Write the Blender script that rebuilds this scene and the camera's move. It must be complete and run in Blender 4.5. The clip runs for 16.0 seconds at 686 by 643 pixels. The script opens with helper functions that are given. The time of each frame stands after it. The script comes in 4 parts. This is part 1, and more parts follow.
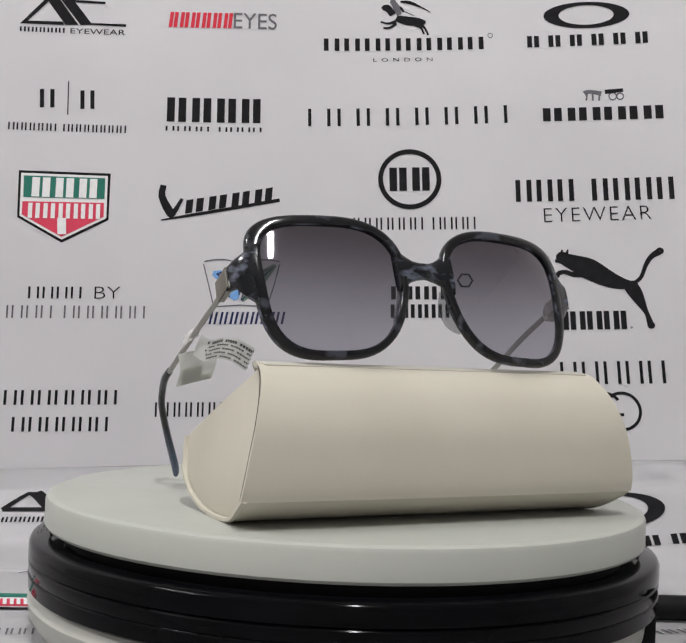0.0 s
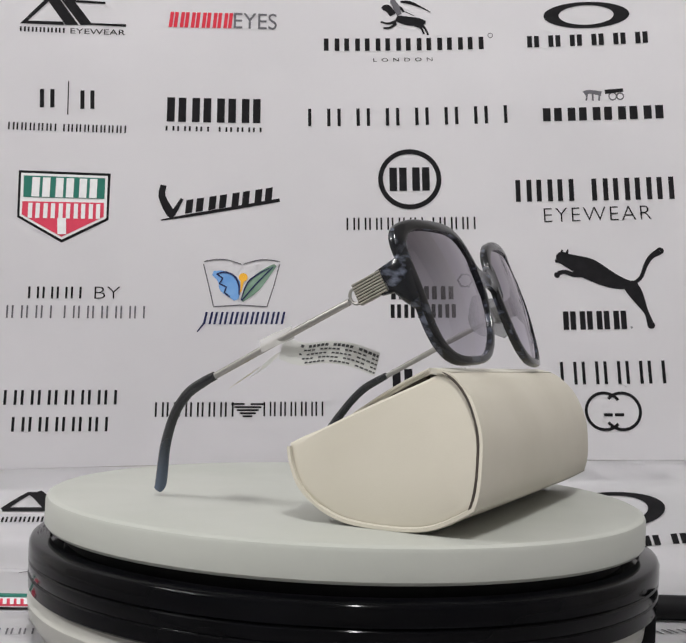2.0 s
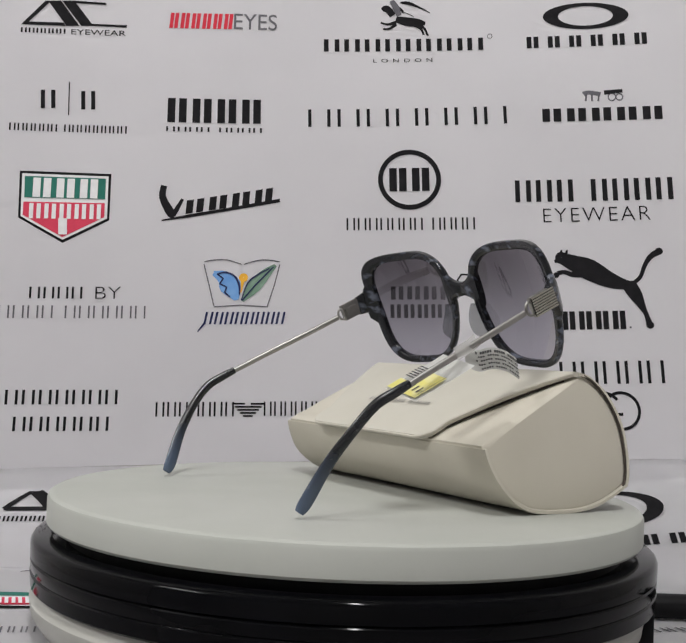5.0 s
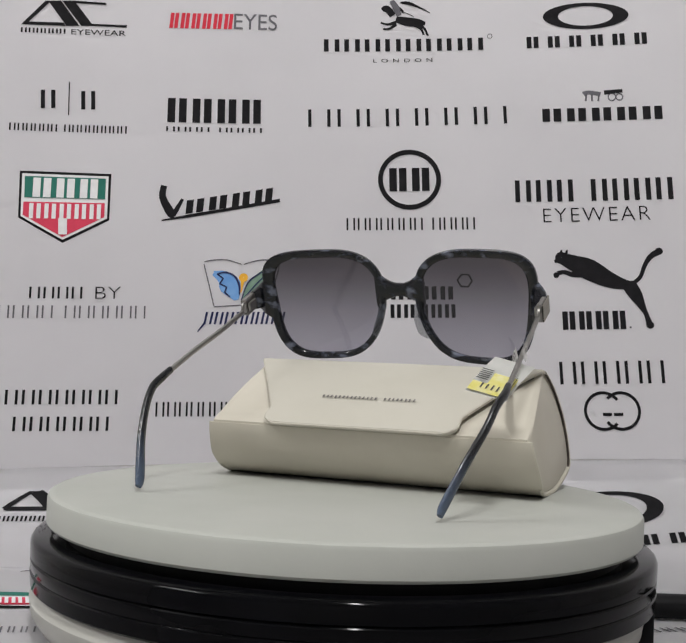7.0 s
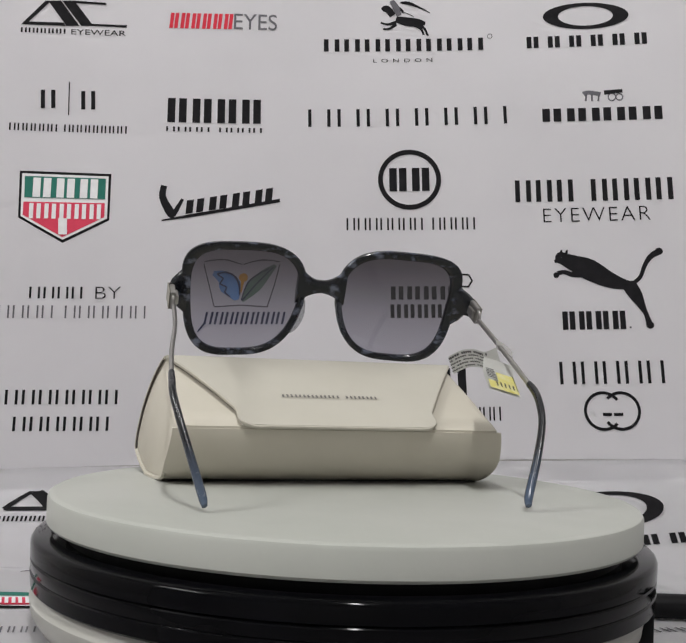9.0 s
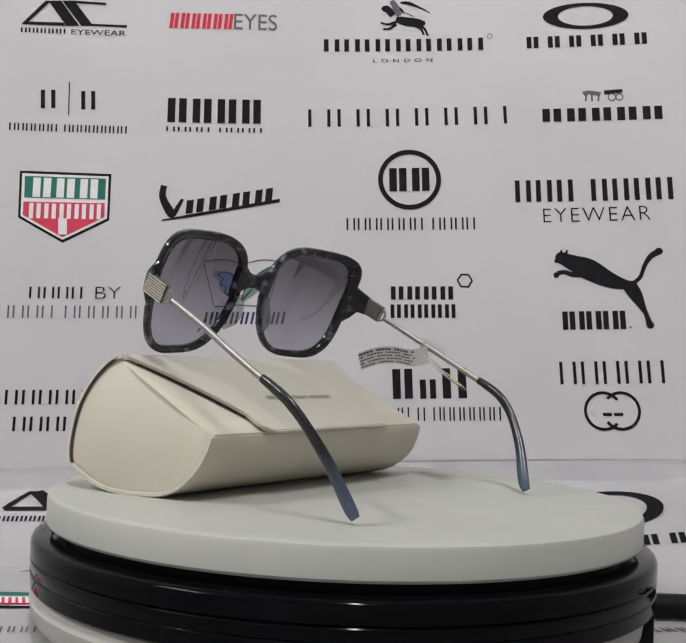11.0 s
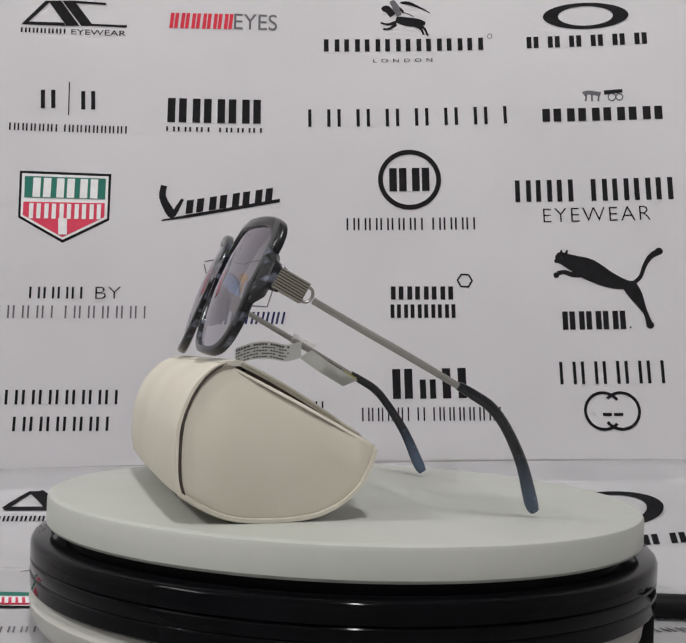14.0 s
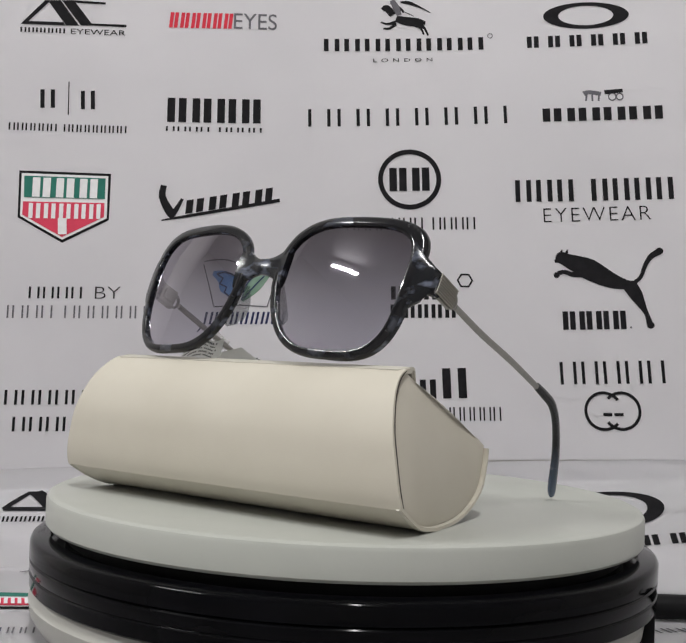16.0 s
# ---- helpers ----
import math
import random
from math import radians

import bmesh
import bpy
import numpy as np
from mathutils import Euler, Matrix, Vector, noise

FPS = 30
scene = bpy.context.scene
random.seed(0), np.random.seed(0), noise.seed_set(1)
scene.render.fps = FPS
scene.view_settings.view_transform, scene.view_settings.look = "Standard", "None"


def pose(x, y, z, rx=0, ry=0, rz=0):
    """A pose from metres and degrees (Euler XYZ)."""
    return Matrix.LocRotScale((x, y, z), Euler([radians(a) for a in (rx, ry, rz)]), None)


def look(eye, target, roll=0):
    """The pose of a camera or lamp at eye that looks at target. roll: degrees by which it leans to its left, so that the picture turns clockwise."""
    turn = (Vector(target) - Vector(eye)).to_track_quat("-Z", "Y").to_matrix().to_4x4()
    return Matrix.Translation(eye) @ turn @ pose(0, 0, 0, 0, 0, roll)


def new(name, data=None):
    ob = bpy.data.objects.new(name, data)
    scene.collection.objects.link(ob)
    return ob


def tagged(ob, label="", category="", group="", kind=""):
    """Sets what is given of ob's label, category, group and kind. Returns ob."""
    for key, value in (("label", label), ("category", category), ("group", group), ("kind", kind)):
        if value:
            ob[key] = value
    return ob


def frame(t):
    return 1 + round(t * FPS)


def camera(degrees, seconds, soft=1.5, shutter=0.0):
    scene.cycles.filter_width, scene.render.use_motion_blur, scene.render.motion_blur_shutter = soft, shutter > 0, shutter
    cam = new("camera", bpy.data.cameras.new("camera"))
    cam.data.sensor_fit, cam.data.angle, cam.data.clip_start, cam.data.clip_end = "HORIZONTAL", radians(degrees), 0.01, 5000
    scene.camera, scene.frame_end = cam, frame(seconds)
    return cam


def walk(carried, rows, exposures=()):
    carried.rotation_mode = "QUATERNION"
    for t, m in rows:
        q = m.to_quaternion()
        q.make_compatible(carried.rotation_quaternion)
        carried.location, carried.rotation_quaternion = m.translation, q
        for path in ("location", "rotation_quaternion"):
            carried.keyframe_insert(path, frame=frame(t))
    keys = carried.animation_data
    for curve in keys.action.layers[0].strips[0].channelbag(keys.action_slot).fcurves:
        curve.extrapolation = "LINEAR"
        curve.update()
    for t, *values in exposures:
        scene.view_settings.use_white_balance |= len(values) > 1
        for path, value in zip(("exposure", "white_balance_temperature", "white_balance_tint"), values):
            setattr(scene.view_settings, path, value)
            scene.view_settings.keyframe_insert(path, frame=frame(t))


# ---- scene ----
cam = camera(36.14, 16.0, soft=1.6)
EYE = (-0.00239, -0.4641, 0.06027)
AIM = Vector((-0.00101, 1.0, 0.03164))


def view(ahead):
    """The camera's pose, a little ahead along its line of sight."""
    eye = Vector(EYE) + AIM * ahead
    return look(eye, eye + AIM, 2.214)


# the film camera darkens its picture a little in the first seconds
EXPOSURES = [(0.0, -0.36), (1.5, -0.30), (2.8, -0.28), (4.0, -0.44), (6.5, -0.46), (16.0, -0.47)]
walk(cam, [(0.0, view(0.0024)), (2.5, view(0.0024)), (4.0, view(0)), (14.0, view(0)), (14.6, view(0.0011)), (16.0, view(0.0011))], EXPOSURES)

# ---- light: two ceiling tubes in a closed white room ----
world = bpy.data.worlds.new("world")
scene.world = world
world.use_nodes = True
world.node_tree.nodes["Background"].inputs[0].default_value = (0.8, 0.85, 1.0, 1)
world.node_tree.nodes["Background"].inputs[1].default_value = 0.15

PLATE_R = 0.125
FLOOR_Z = -0.0558     # the paper on the table, below the plate's top


def area(name, x, y, z, target, sx, sy, watts, color):
    data = bpy.data.lights.new(name, "AREA")
    data.shape, data.size, data.size_y, data.energy, data.color = "RECTANGLE", sx, sy, watts, color
    ob = new(name, data)
    ob.matrix_world = look((x, y, z), target)
    return ob


area("tube_glow", -1.95, -0.75, 1.95, (-0.2, 0.1, 0), 0.75, 0.04, 36.0, (1.0, 0.995, 0.99))
area("tube_glow", 0.12, -0.95, 1.95, (0.05, 0.25, 0), 0.06, 0.9, 45.0, (1.0, 0.995, 0.99))


# ---- materials ----
def material(name, color, rough=0.5, metal=0.0, second=None, scale=60.0, detail=4.0, mix=(0.4, 0.7), bump=0.0, bump_scale=900.0, coat=0.0, stretch=(1, 1, 1), rough_var=0.08, spec=0.5, trans=0.0):
    m = bpy.data.materials.new(name)
    m.use_nodes = True
    n, l = m.node_tree.nodes, m.node_tree.links
    b = n["Principled BSDF"]
    b.inputs["Roughness"].default_value = rough
    b.inputs["Metallic"].default_value = metal
    b.inputs["Coat Weight"].default_value = coat
    b.inputs["Coat Roughness"].default_value = 0.06
    b.inputs["Specular IOR Level"].default_value = spec
    b.inputs["Transmission Weight"].default_value = trans
    tc = n.new("ShaderNodeTexCoord")
    mp = n.new("ShaderNodeMapping")
    mp.inputs["Scale"].default_value = stretch
    l.new(tc.outputs["Object"], mp.inputs["Vector"])
    no = n.new("ShaderNodeTexNoise")
    no.inputs["Scale"].default_value, no.inputs["Detail"].default_value = scale, detail
    l.new(mp.outputs[0], no.inputs["Vector"])
    ra = n.new("ShaderNodeMapRange")
    ra.inputs[1].default_value, ra.inputs[2].default_value = mix
    l.new(no.outputs["Fac"], ra.inputs[0])
    mx = n.new("ShaderNodeMix")
    mx.data_type = "RGBA"
    mx.inputs[6].default_value = (*color, 1)
    mx.inputs[7].default_value = (*(second or [c * 0.93 for c in color]), 1)
    l.new(ra.outputs[0], mx.inputs[0])
    l.new(mx.outputs[2], b.inputs["Base Color"])
    rr = n.new("ShaderNodeMapRange")
    rr.inputs[3].default_value, rr.inputs[4].default_value = max(rough - rough_var, 0.02), min(rough + rough_var, 1)
    l.new(no.outputs["Fac"], rr.inputs[0])
    l.new(rr.outputs[0], b.inputs["Roughness"])
    if bump:
        n2 = n.new("ShaderNodeTexNoise")
        n2.inputs["Scale"].default_value, n2.inputs["Detail"].default_value = bump_scale, 3
        l.new(mp.outputs[0], n2.inputs["Vector"])
        bp = n.new("ShaderNodeBump")
        bp.inputs["Strength"].default_value, bp.inputs["Distance"].default_value = bump, 0.0004
        l.new(n2.outputs["Fac"], bp.inputs["Height"])
        l.new(bp.outputs[0], b.inputs["Normal"])
    return m


def ramp_material(name, axis, z0, z1, c0, c1, rough, coat):
    """A dyed plastic whose colour fades along one axis of its thing."""
    m = material(name, c0, rough, coat=coat, scale=300)
    n, l = m.node_tree.nodes, m.node_tree.links
    tc = n.new("ShaderNodeTexCoord")
    sep = n.new("ShaderNodeSeparateXYZ")
    l.new(tc.outputs["Object"], sep.inputs[0])
    ra = n.new("ShaderNodeMapRange")
    ra.inputs[1].default_value, ra.inputs[2].default_value = z0, z1
    l.new(sep.outputs[axis], ra.inputs[0])
    mx = n.new("ShaderNodeMix")
    mx.data_type = "RGBA"
    mx.inputs[6].default_value, mx.inputs[7].default_value = (*c0, 1), (*c1, 1)
    l.new(ra.outputs[0], mx.inputs[0])
    l.new(mx.outputs[2], n["Principled BSDF"].inputs["Base Color"])
    return m


def lens_material(name, z0, z1, low, high):
    """Thin tinted glass: the dye is dark at the top and fades downward; the gloss follows the angle."""
    m = bpy.data.materials.new(name)
    m.use_nodes = True
    n, l = m.node_tree.nodes, m.node_tree.links
    n.remove(n["Principled BSDF"])
    tc = n.new("ShaderNodeTexCoord")
    sep = n.new("ShaderNodeSeparateXYZ")
    l.new(tc.outputs["Object"], sep.inputs[0])
    ra = n.new("ShaderNodeMapRange")
    ra.interpolation_type = "SMOOTHSTEP"
    ra.inputs[1].default_value, ra.inputs[2].default_value = z0, z1
    l.new(sep.outputs[2], ra.inputs[0])
    mx = n.new("ShaderNodeMix")
    mx.data_type = "RGBA"
    mx.inputs[6].default_value, mx.inputs[7].default_value = (*low, 1), (*high, 1)
    l.new(ra.outputs[0], mx.inputs[0])
    tr = n.new("ShaderNodeBsdfTransparent")
    l.new(mx.outputs[2], tr.inputs[0])
    gl = n.new("ShaderNodeBsdfGlossy")
    gl.inputs["Roughness"].default_value = 0.04
    gl.inputs["Color"].default_value = (0.92, 0.88, 0.95, 1)
    lw = n.new("ShaderNodeLayerWeight")
    lw.inputs[0].default_value = 0.5
    po = n.new("ShaderNodeMath")
    po.operation = "POWER"
    po.inputs[1].default_value = 3.2
    l.new(lw.outputs["Facing"], po.inputs[0])
    sc = n.new("ShaderNodeMath")
    sc.operation = "MULTIPLY_ADD"
    sc.inputs[1].default_value, sc.inputs[2].default_value = 0.9, 0.06
    l.new(po.outputs[0], sc.inputs[0])
    ms = n.new("ShaderNodeMixShader")
    l.new(sc.outputs[0], ms.inputs[0])
    l.new(tr.outputs[0], ms.inputs[1])
    l.new(gl.outputs[0], ms.inputs[2])
    l.new(ms.outputs[0], n["Material Output"].inputs[0])
    return m


def film_material(name, color, opacity, rough=0.25):
    """Thin milky film that lets part of the light through."""
    m = bpy.data.materials.new(name)
    m.use_nodes = True
    n, l = m.node_tree.nodes, m.node_tree.links
    b = n["Principled BSDF"]
    b.inputs["Base Color"].default_value = (*color, 1)
    b.inputs["Roughness"].default_value = rough
    b.inputs["Alpha"].default_value = opacity
    return m


PAPER = material("poster_paper", (0.84, 0.825, 0.85), 0.5, second=(0.81, 0.795, 0.82), scale=9, bump=0.05, bump_scale=40, spec=0.25)
SHEET = material("table_paper", (0.82, 0.805, 0.83), 0.4, second=(0.79, 0.78, 0.80), scale=11, bump=0.05, bump_scale=40, spec=0.3)
INK = material("black_ink", (0.006, 0.0055, 0.007), 0.75, second=(0.012, 0.011, 0.013), scale=200, spec=0.15)
INK_GREY = material("grey_ink", (0.13, 0.125, 0.14), 0.7, scale=200, spec=0.15)
INK_RED = material("red_ink", (0.62, 0.035, 0.06), 0.7, scale=200, spec=0.15)
INK_PINK = material("shield_red_ink", (0.66, 0.06, 0.11), 0.7, scale=200, spec=0.15)
INK_GREEN = material("green_ink", (0.03, 0.17, 0.13), 0.7, scale=200, spec=0.15)
INK_NAVY = material("navy_ink", (0.022, 0.026, 0.085), 0.7, scale=200, spec=0.15)
INK_BLUE = material("blue_ink", (0.13, 0.30, 0.62), 0.7, second=(0.22, 0.40, 0.68), scale=70, spec=0.15)
INK_LEAF = material("leaf_ink", (0.16, 0.26, 0.19), 0.7, second=(0.24, 0.34, 0.27), scale=70, spec=0.15)
INK_ORANGE = material("orange_ink", (0.80, 0.42, 0.05), 0.7, scale=200, spec=0.15)
INK_WHITE = material("white_ink", (0.78, 0.77, 0.78), 0.7, scale=200, spec=0.15)
PLATE = material("plate_plastic", (0.44, 0.448, 0.415), 0.5, second=(0.41, 0.422, 0.387), scale=14, bump=0.04, bump_scale=500, spec=0.35, rough_var=0.12)
BLACK = material("black_plastic", (0.002, 0.002, 0.0025), 0.10, second=(0.003, 0.003, 0.004), scale=40, bump=0.03, bump_scale=250, spec=0.07, rough_var=0.04)
BASE = material("base_plastic", (0.42, 0.415, 0.38), 0.35, second=(0.47, 0.465, 0.43), scale=20)
RUBBER = material("rubber", (0.007, 0.007, 0.008), 0.5, scale=90, spec=0.15)
LEATHER = material("case_leather", (0.59, 0.555, 0.475), 0.55, second=(0.56, 0.525, 0.445), scale=28, bump=0.09, bump_scale=1500, spec=0.25)
LEATHER_LID = material("lid_leather", (0.545, 0.522, 0.455), 0.55, second=(0.52, 0.497, 0.43), scale=28, bump=0.09, bump_scale=1500, spec=0.25)
# dark brown of the end seams, also the painted shade below the lid
SEAM_SHADE = material("seam_and_gap_shade", (0.03, 0.022, 0.017), 0.7, second=(0.06, 0.045, 0.035), scale=120)
PIPING = material("piping", (0.52, 0.49, 0.42), 0.55, scale=200)
STAMP = material("stamped_print", (0.20, 0.19, 0.18), 0.4, metal=0.4, scale=300)
ACETATE = material("marbled_acetate", (0.006, 0.007, 0.010), 0.2, second=(0.115, 0.128, 0.17), scale=125, detail=8, mix=(0.53, 0.66), coat=0.12, stretch=(1, 1, 1.9), rough_var=0.03, spec=0.35)
ACETATE_DARK = material("black_acetate", (0.006, 0.006, 0.008), 0.12, second=(0.045, 0.049, 0.062), scale=95, mix=(0.56, 0.64), coat=0.12, rough_var=0.03, spec=0.35)
PAD = film_material("smoky_pad", (0.07, 0.08, 0.10), 0.36, 0.12)
METAL = material("silver_metal", (0.36, 0.35, 0.335), 0.42, metal=1.0, scale=500, bump=0.03)
METAL_DARK = material("hinge_metal", (0.05, 0.047, 0.045), 0.4, metal=1.0, scale=500)
METAL_WARM = material("ribbed_metal", (0.38, 0.36, 0.32), 0.45, metal=1.0, scale=500)
TIP = ramp_material("blue_tip_acetate", 2, 0.001, 0.026, (0.085, 0.12, 0.185), (0.008, 0.009, 0.012), 0.25, 0.08)
LENS = lens_material("gradient_lens", 0.056, 0.112, (0.50, 0.49, 0.55), (0.068, 0.058, 0.068))
TAG_WHITE = material("tag_paper", (0.80, 0.80, 0.78), 0.45, scale=100)
TAG_YELLOW = material("tag_yellow", (0.66, 0.60, 0.16), 0.45, second=(0.72, 0.69, 0.42), scale=150)
TAG_INK = material("tag_ink", (0.04, 0.04, 0.045), 0.5, scale=100)
FILM = film_material("clear_film", (0.80, 0.79, 0.76), 0.45)
WALL = material("room_wall_paint", (0.80, 0.785, 0.775), 0.8, second=(0.76, 0.745, 0.735), scale=3, bump=0.1, bump_scale=60)
CEIL = material("ceiling_paint", (0.82, 0.82, 0.81), 0.8, scale=3)
FLOOR = material("floor_tile", (0.58, 0.56, 0.53), 0.4, second=(0.53, 0.51, 0.48), scale=4)
TABLE = material("table_laminate", (0.42, 0.40, 0.38), 0.4, second=(0.36, 0.34, 0.33), scale=6)


# ---- mesh helpers ----
def part(name, bm, mat, parent=None, label="", smooth=True):
    me = bpy.data.meshes.new(name)
    bmesh.ops.recalc_face_normals(bm, faces=bm.faces)
    for f in bm.faces:
        f.smooth = smooth
    bm.to_mesh(me)
    bm.free()
    me.materials.append(mat)
    ob = new(name, me)
    if parent:
        ob.parent = parent
    if label:
        ob["label"] = label
    if smooth:
        me.set_sharp_from_angle(angle=radians(38))
    return ob


def grid(bm, rows, close_u=False, close_v=False):
    """Faces over a table of points; u runs along a row, v from row to row."""
    vs = [[bm.verts.new(q) for q in row] for row in rows]
    nv, nu = len(vs), len(vs[0])
    for i in range(nv if close_v else nv - 1):
        for j in range(nu if close_u else nu - 1):
            a, b, c, d = vs[i][j], vs[i][(j + 1) % nu], vs[(i + 1) % nv][(j + 1) % nu], vs[(i + 1) % nv][j]
            bm.faces.new((a, b, c, d))
    return vs


def lathe(profile, segments=128):
    """A turned body from (radius, height) pairs, closed at both ends where the radius is above zero."""
    bm = bmesh.new()
    rows = [[(r * math.cos(2 * math.pi * k / segments), r * math.sin(2 * math.pi * k / segments), z) for k in range(segments)] for r, z in profile]
    vs = grid(bm, rows, close_u=True)
    for ring in (vs[0], vs[-1]):
        bm.faces.new(ring)
    return bm


def box(x0, x1, y0, y1, z0, z1, bevel=0.0):
    bm = bmesh.new()
    bmesh.ops.create_cube(bm, size=1, matrix=Matrix.Translation(((x0 + x1) / 2, (y0 + y1) / 2, (z0 + z1) / 2)) @ Matrix.Diagonal((x1 - x0, y1 - y0, z1 - z0, 1)))
    if bevel:
        bmesh.ops.bevel(bm, geom=bm.edges[:], offset=bevel, segments=2, affect="EDGES")
    return bm


def spline(points, steps=8):
    """A smooth run of points through the given ones."""
    pts = [np.array(q, float) for q in points]
    out = []
    for i in range(len(pts) - 1):
        p0, p1, p2, p3 = pts[max(i - 1, 0)], pts[i], pts[i + 1], pts[min(i + 2, len(pts) - 1)]
        for k in range(steps):
            t = k / steps
            out.append(0.5 * (2 * p1 + (p2 - p0) * t + (2 * p0 - 5 * p1 + 4 * p2 - p3) * t * t + (3 * p1 - p0 - 3 * p2 + p3) * t ** 3))
    out.append(pts[-1])
    return out


def tube(points, radii, side=(1, 0, 0), sides=14, steps=8):
    """A rod along a smooth run of points; radii are (along side, across side) pairs."""
    path = spline(points, steps)
    rad = spline(radii, steps)
    bm = bmesh.new()
    rows = []
    for i, q in enumerate(path):
        d = path[min(i + 1, len(path) - 1)] - path[max(i - 1, 0)]
        d = d / np.linalg.norm(d)
        a = np.array(side, float)
        a = a - d * (a @ d)
        a /= np.linalg.norm(a)
        b = np.cross(d, a)
        rows.append([tuple(q + a * rad[i][0] * math.cos(2 * math.pi * k / sides) + b * rad[i][1] * math.sin(2 * math.pi * k / sides)) for k in range(sides)])
    vs = grid(bm, rows, close_u=True)
    for ring in (vs[0], vs[-1]):
        bm.faces.new(ring)
    return bm


# ---- the room that closes the place: unseen, white walls set close to bounce light ----
def room():
    x0, x1, y0, y1, z0, z1 = -2.6, 2.6, -2.6, 0.75, FLOOR_Z - 0.75, 2.05
    t = 0.1
    for name, b, m in (("wall_north", (x0, x1, y1, y1 + t, z0, z1), WALL), ("wall_south", (x0, x1, y0 - t, y0, z0, z1), WALL),
                       ("wall_west", (x0 - t, x0, y0 - t, y1 + t, z0, z1), WALL), ("wall_east", (x1, x1 + t, y0 - t, y1 + t, z0, z1), WALL),
                       ("floor", (x0 - t, x1 + t, y0 - t, y1 + t, z0 - t, z0), FLOOR), ("ceiling", (x0 - t, x1 + t, y0 - t, y1 + t, z1, z1 + t), CEIL)):
        ob = part(name, box(*b), m, smooth=False)
        tagged(ob, kind="structure")
    table = tagged(new("table"), "grey laminate table under the printed paper", "table")
    table.location = (0, 0, FLOOR_Z - 0.75)
    part("tabletop", box(-0.75, 0.75, -0.38, 0.70, 0.715, 0.7488, 0.003), TABLE, table)
    for sx in (-1, 1):
        for y in (-0.34, 0.66):
            part("leg", box(sx * 0.70 - 0.02, sx * 0.70 + 0.02, y - 0.02, y + 0.02, 0.0, 0.715, 0.002), BLACK, table)


room()


# ---- the printed poster and the paper on the table ----
LEAN, YAW, ROLL = 0.19647, -0.00574, -0.0061
POSTER_X, POSTER_Y, POSTER_Z, POSTER_BOW, POSTER_MID = 0.00281, 0.285, -0.0138, 0.43821, 0.00492


def on_poster(u, v, lift=0.0):
    """A place on the leaning, slightly hollow poster: u across, v up it; lift: out of it."""
    a = 1.01475 * (u * math.cos(ROLL) - v * math.sin(ROLL))
    b = 0.99948 * (u * math.sin(ROLL) + v * math.cos(ROLL))
    d = b * math.sin(LEAN) - POSTER_BOW * (a - POSTER_MID) ** 2 - lift
    return Vector((POSTER_X + a * math.cos(YAW) - d * math.sin(YAW), POSTER_Y + a * math.sin(YAW) + d * math.cos(YAW), POSTER_Z + b * math.cos(LEAN)))


# the table paper: lengths along it, and the line that it follows (depth, height)
SWEEP_V = [-0.62, -0.3, 0.07, 0.1301, 0.1656, 0.1908, 0.2071, 0.221, 0.246, 0.311, 0.431]
SWEEP = [(-0.62, -0.0558), (-0.3, -0.0558), (0.0295, -0.0558), (0.0765, -0.0525), (0.1127, -0.0464), (0.125, -0.0347), (0.1373, -0.0224), (0.1451, -0.0155), (0.1669, -0.0144), (0.2179, -0.0136), (0.2784, -0.0159)]
SWEEP_LINE = spline(SWEEP, 12)


def sweep_at(v):
    k = np.interp(v, SWEEP_V, np.arange(len(SWEEP_V)) * 12.0)
    n = np.arange(len(SWEEP_LINE))
    return float(np.interp(k, n, [q[0] for q in SWEEP_LINE])), float(np.interp(k, n, [q[1] for q in SWEEP_LINE]))


def on_sheet(u, v, lift=0.0):
    """A place on the paper that lies on the table, a little askew, and curls up behind: v along it, 0 below the turntable's axis."""
    rise = min(max((v - 0.12) / 0.11, 0.0), 1.0)
    v += (0.03 * u - 0.004 if u > 0 else 0.011) * (1 - rise)
    y, z = sweep_at(v)
    y2, z2 = sweep_at(v + 0.002)
    n = Vector((0, -(z2 - z), y2 - y)).normalized()
    return Vector((0.00137 + 0.97082 * u, y, z + 0.05 * u * rise)) + n * lift


def paper(name, place, us, vs_of, thick, mat):
    bm = bmesh.new()
    cols = [vs_of(u) for u in us]
    grid(bm, [[place(u, c[k]) for u, c in zip(us, cols)] for k in range(len(cols[0]))])
    bmesh.ops.solidify(bm, geom=bm.faces[:], thickness=thick)
    return part(name, bm, mat)


US = np.linspace(-0.44, 0.44, 45)
poster = tagged(paper("poster", on_poster, US, lambda u: np.linspace(-0.0010 + 0.0595 * u, 0.56, 30), -0.0006, PAPER),
                "white glossy poster printed with rows of eyewear trade marks", "poster")
sheet = tagged(paper("printed_sheet", on_sheet, np.linspace(-0.44, 0.44, 23), lambda u: np.linspace(-0.34, 0.429, 110), -0.0006, SHEET),
               "white printed paper sheet lying on the table and curling up behind", "paper sheet")
LIFT = 0.0005


def ink(bm_points, faces, place, mat, parent, name):
    bm = bmesh.new()
    vs = [bm.verts.new(place(u, v, LIFT)) for u, v in bm_points]
    for f in faces:
        bm.faces.new([vs[i] for i in f])
    return part(name, bm, mat, parent, smooth=False)


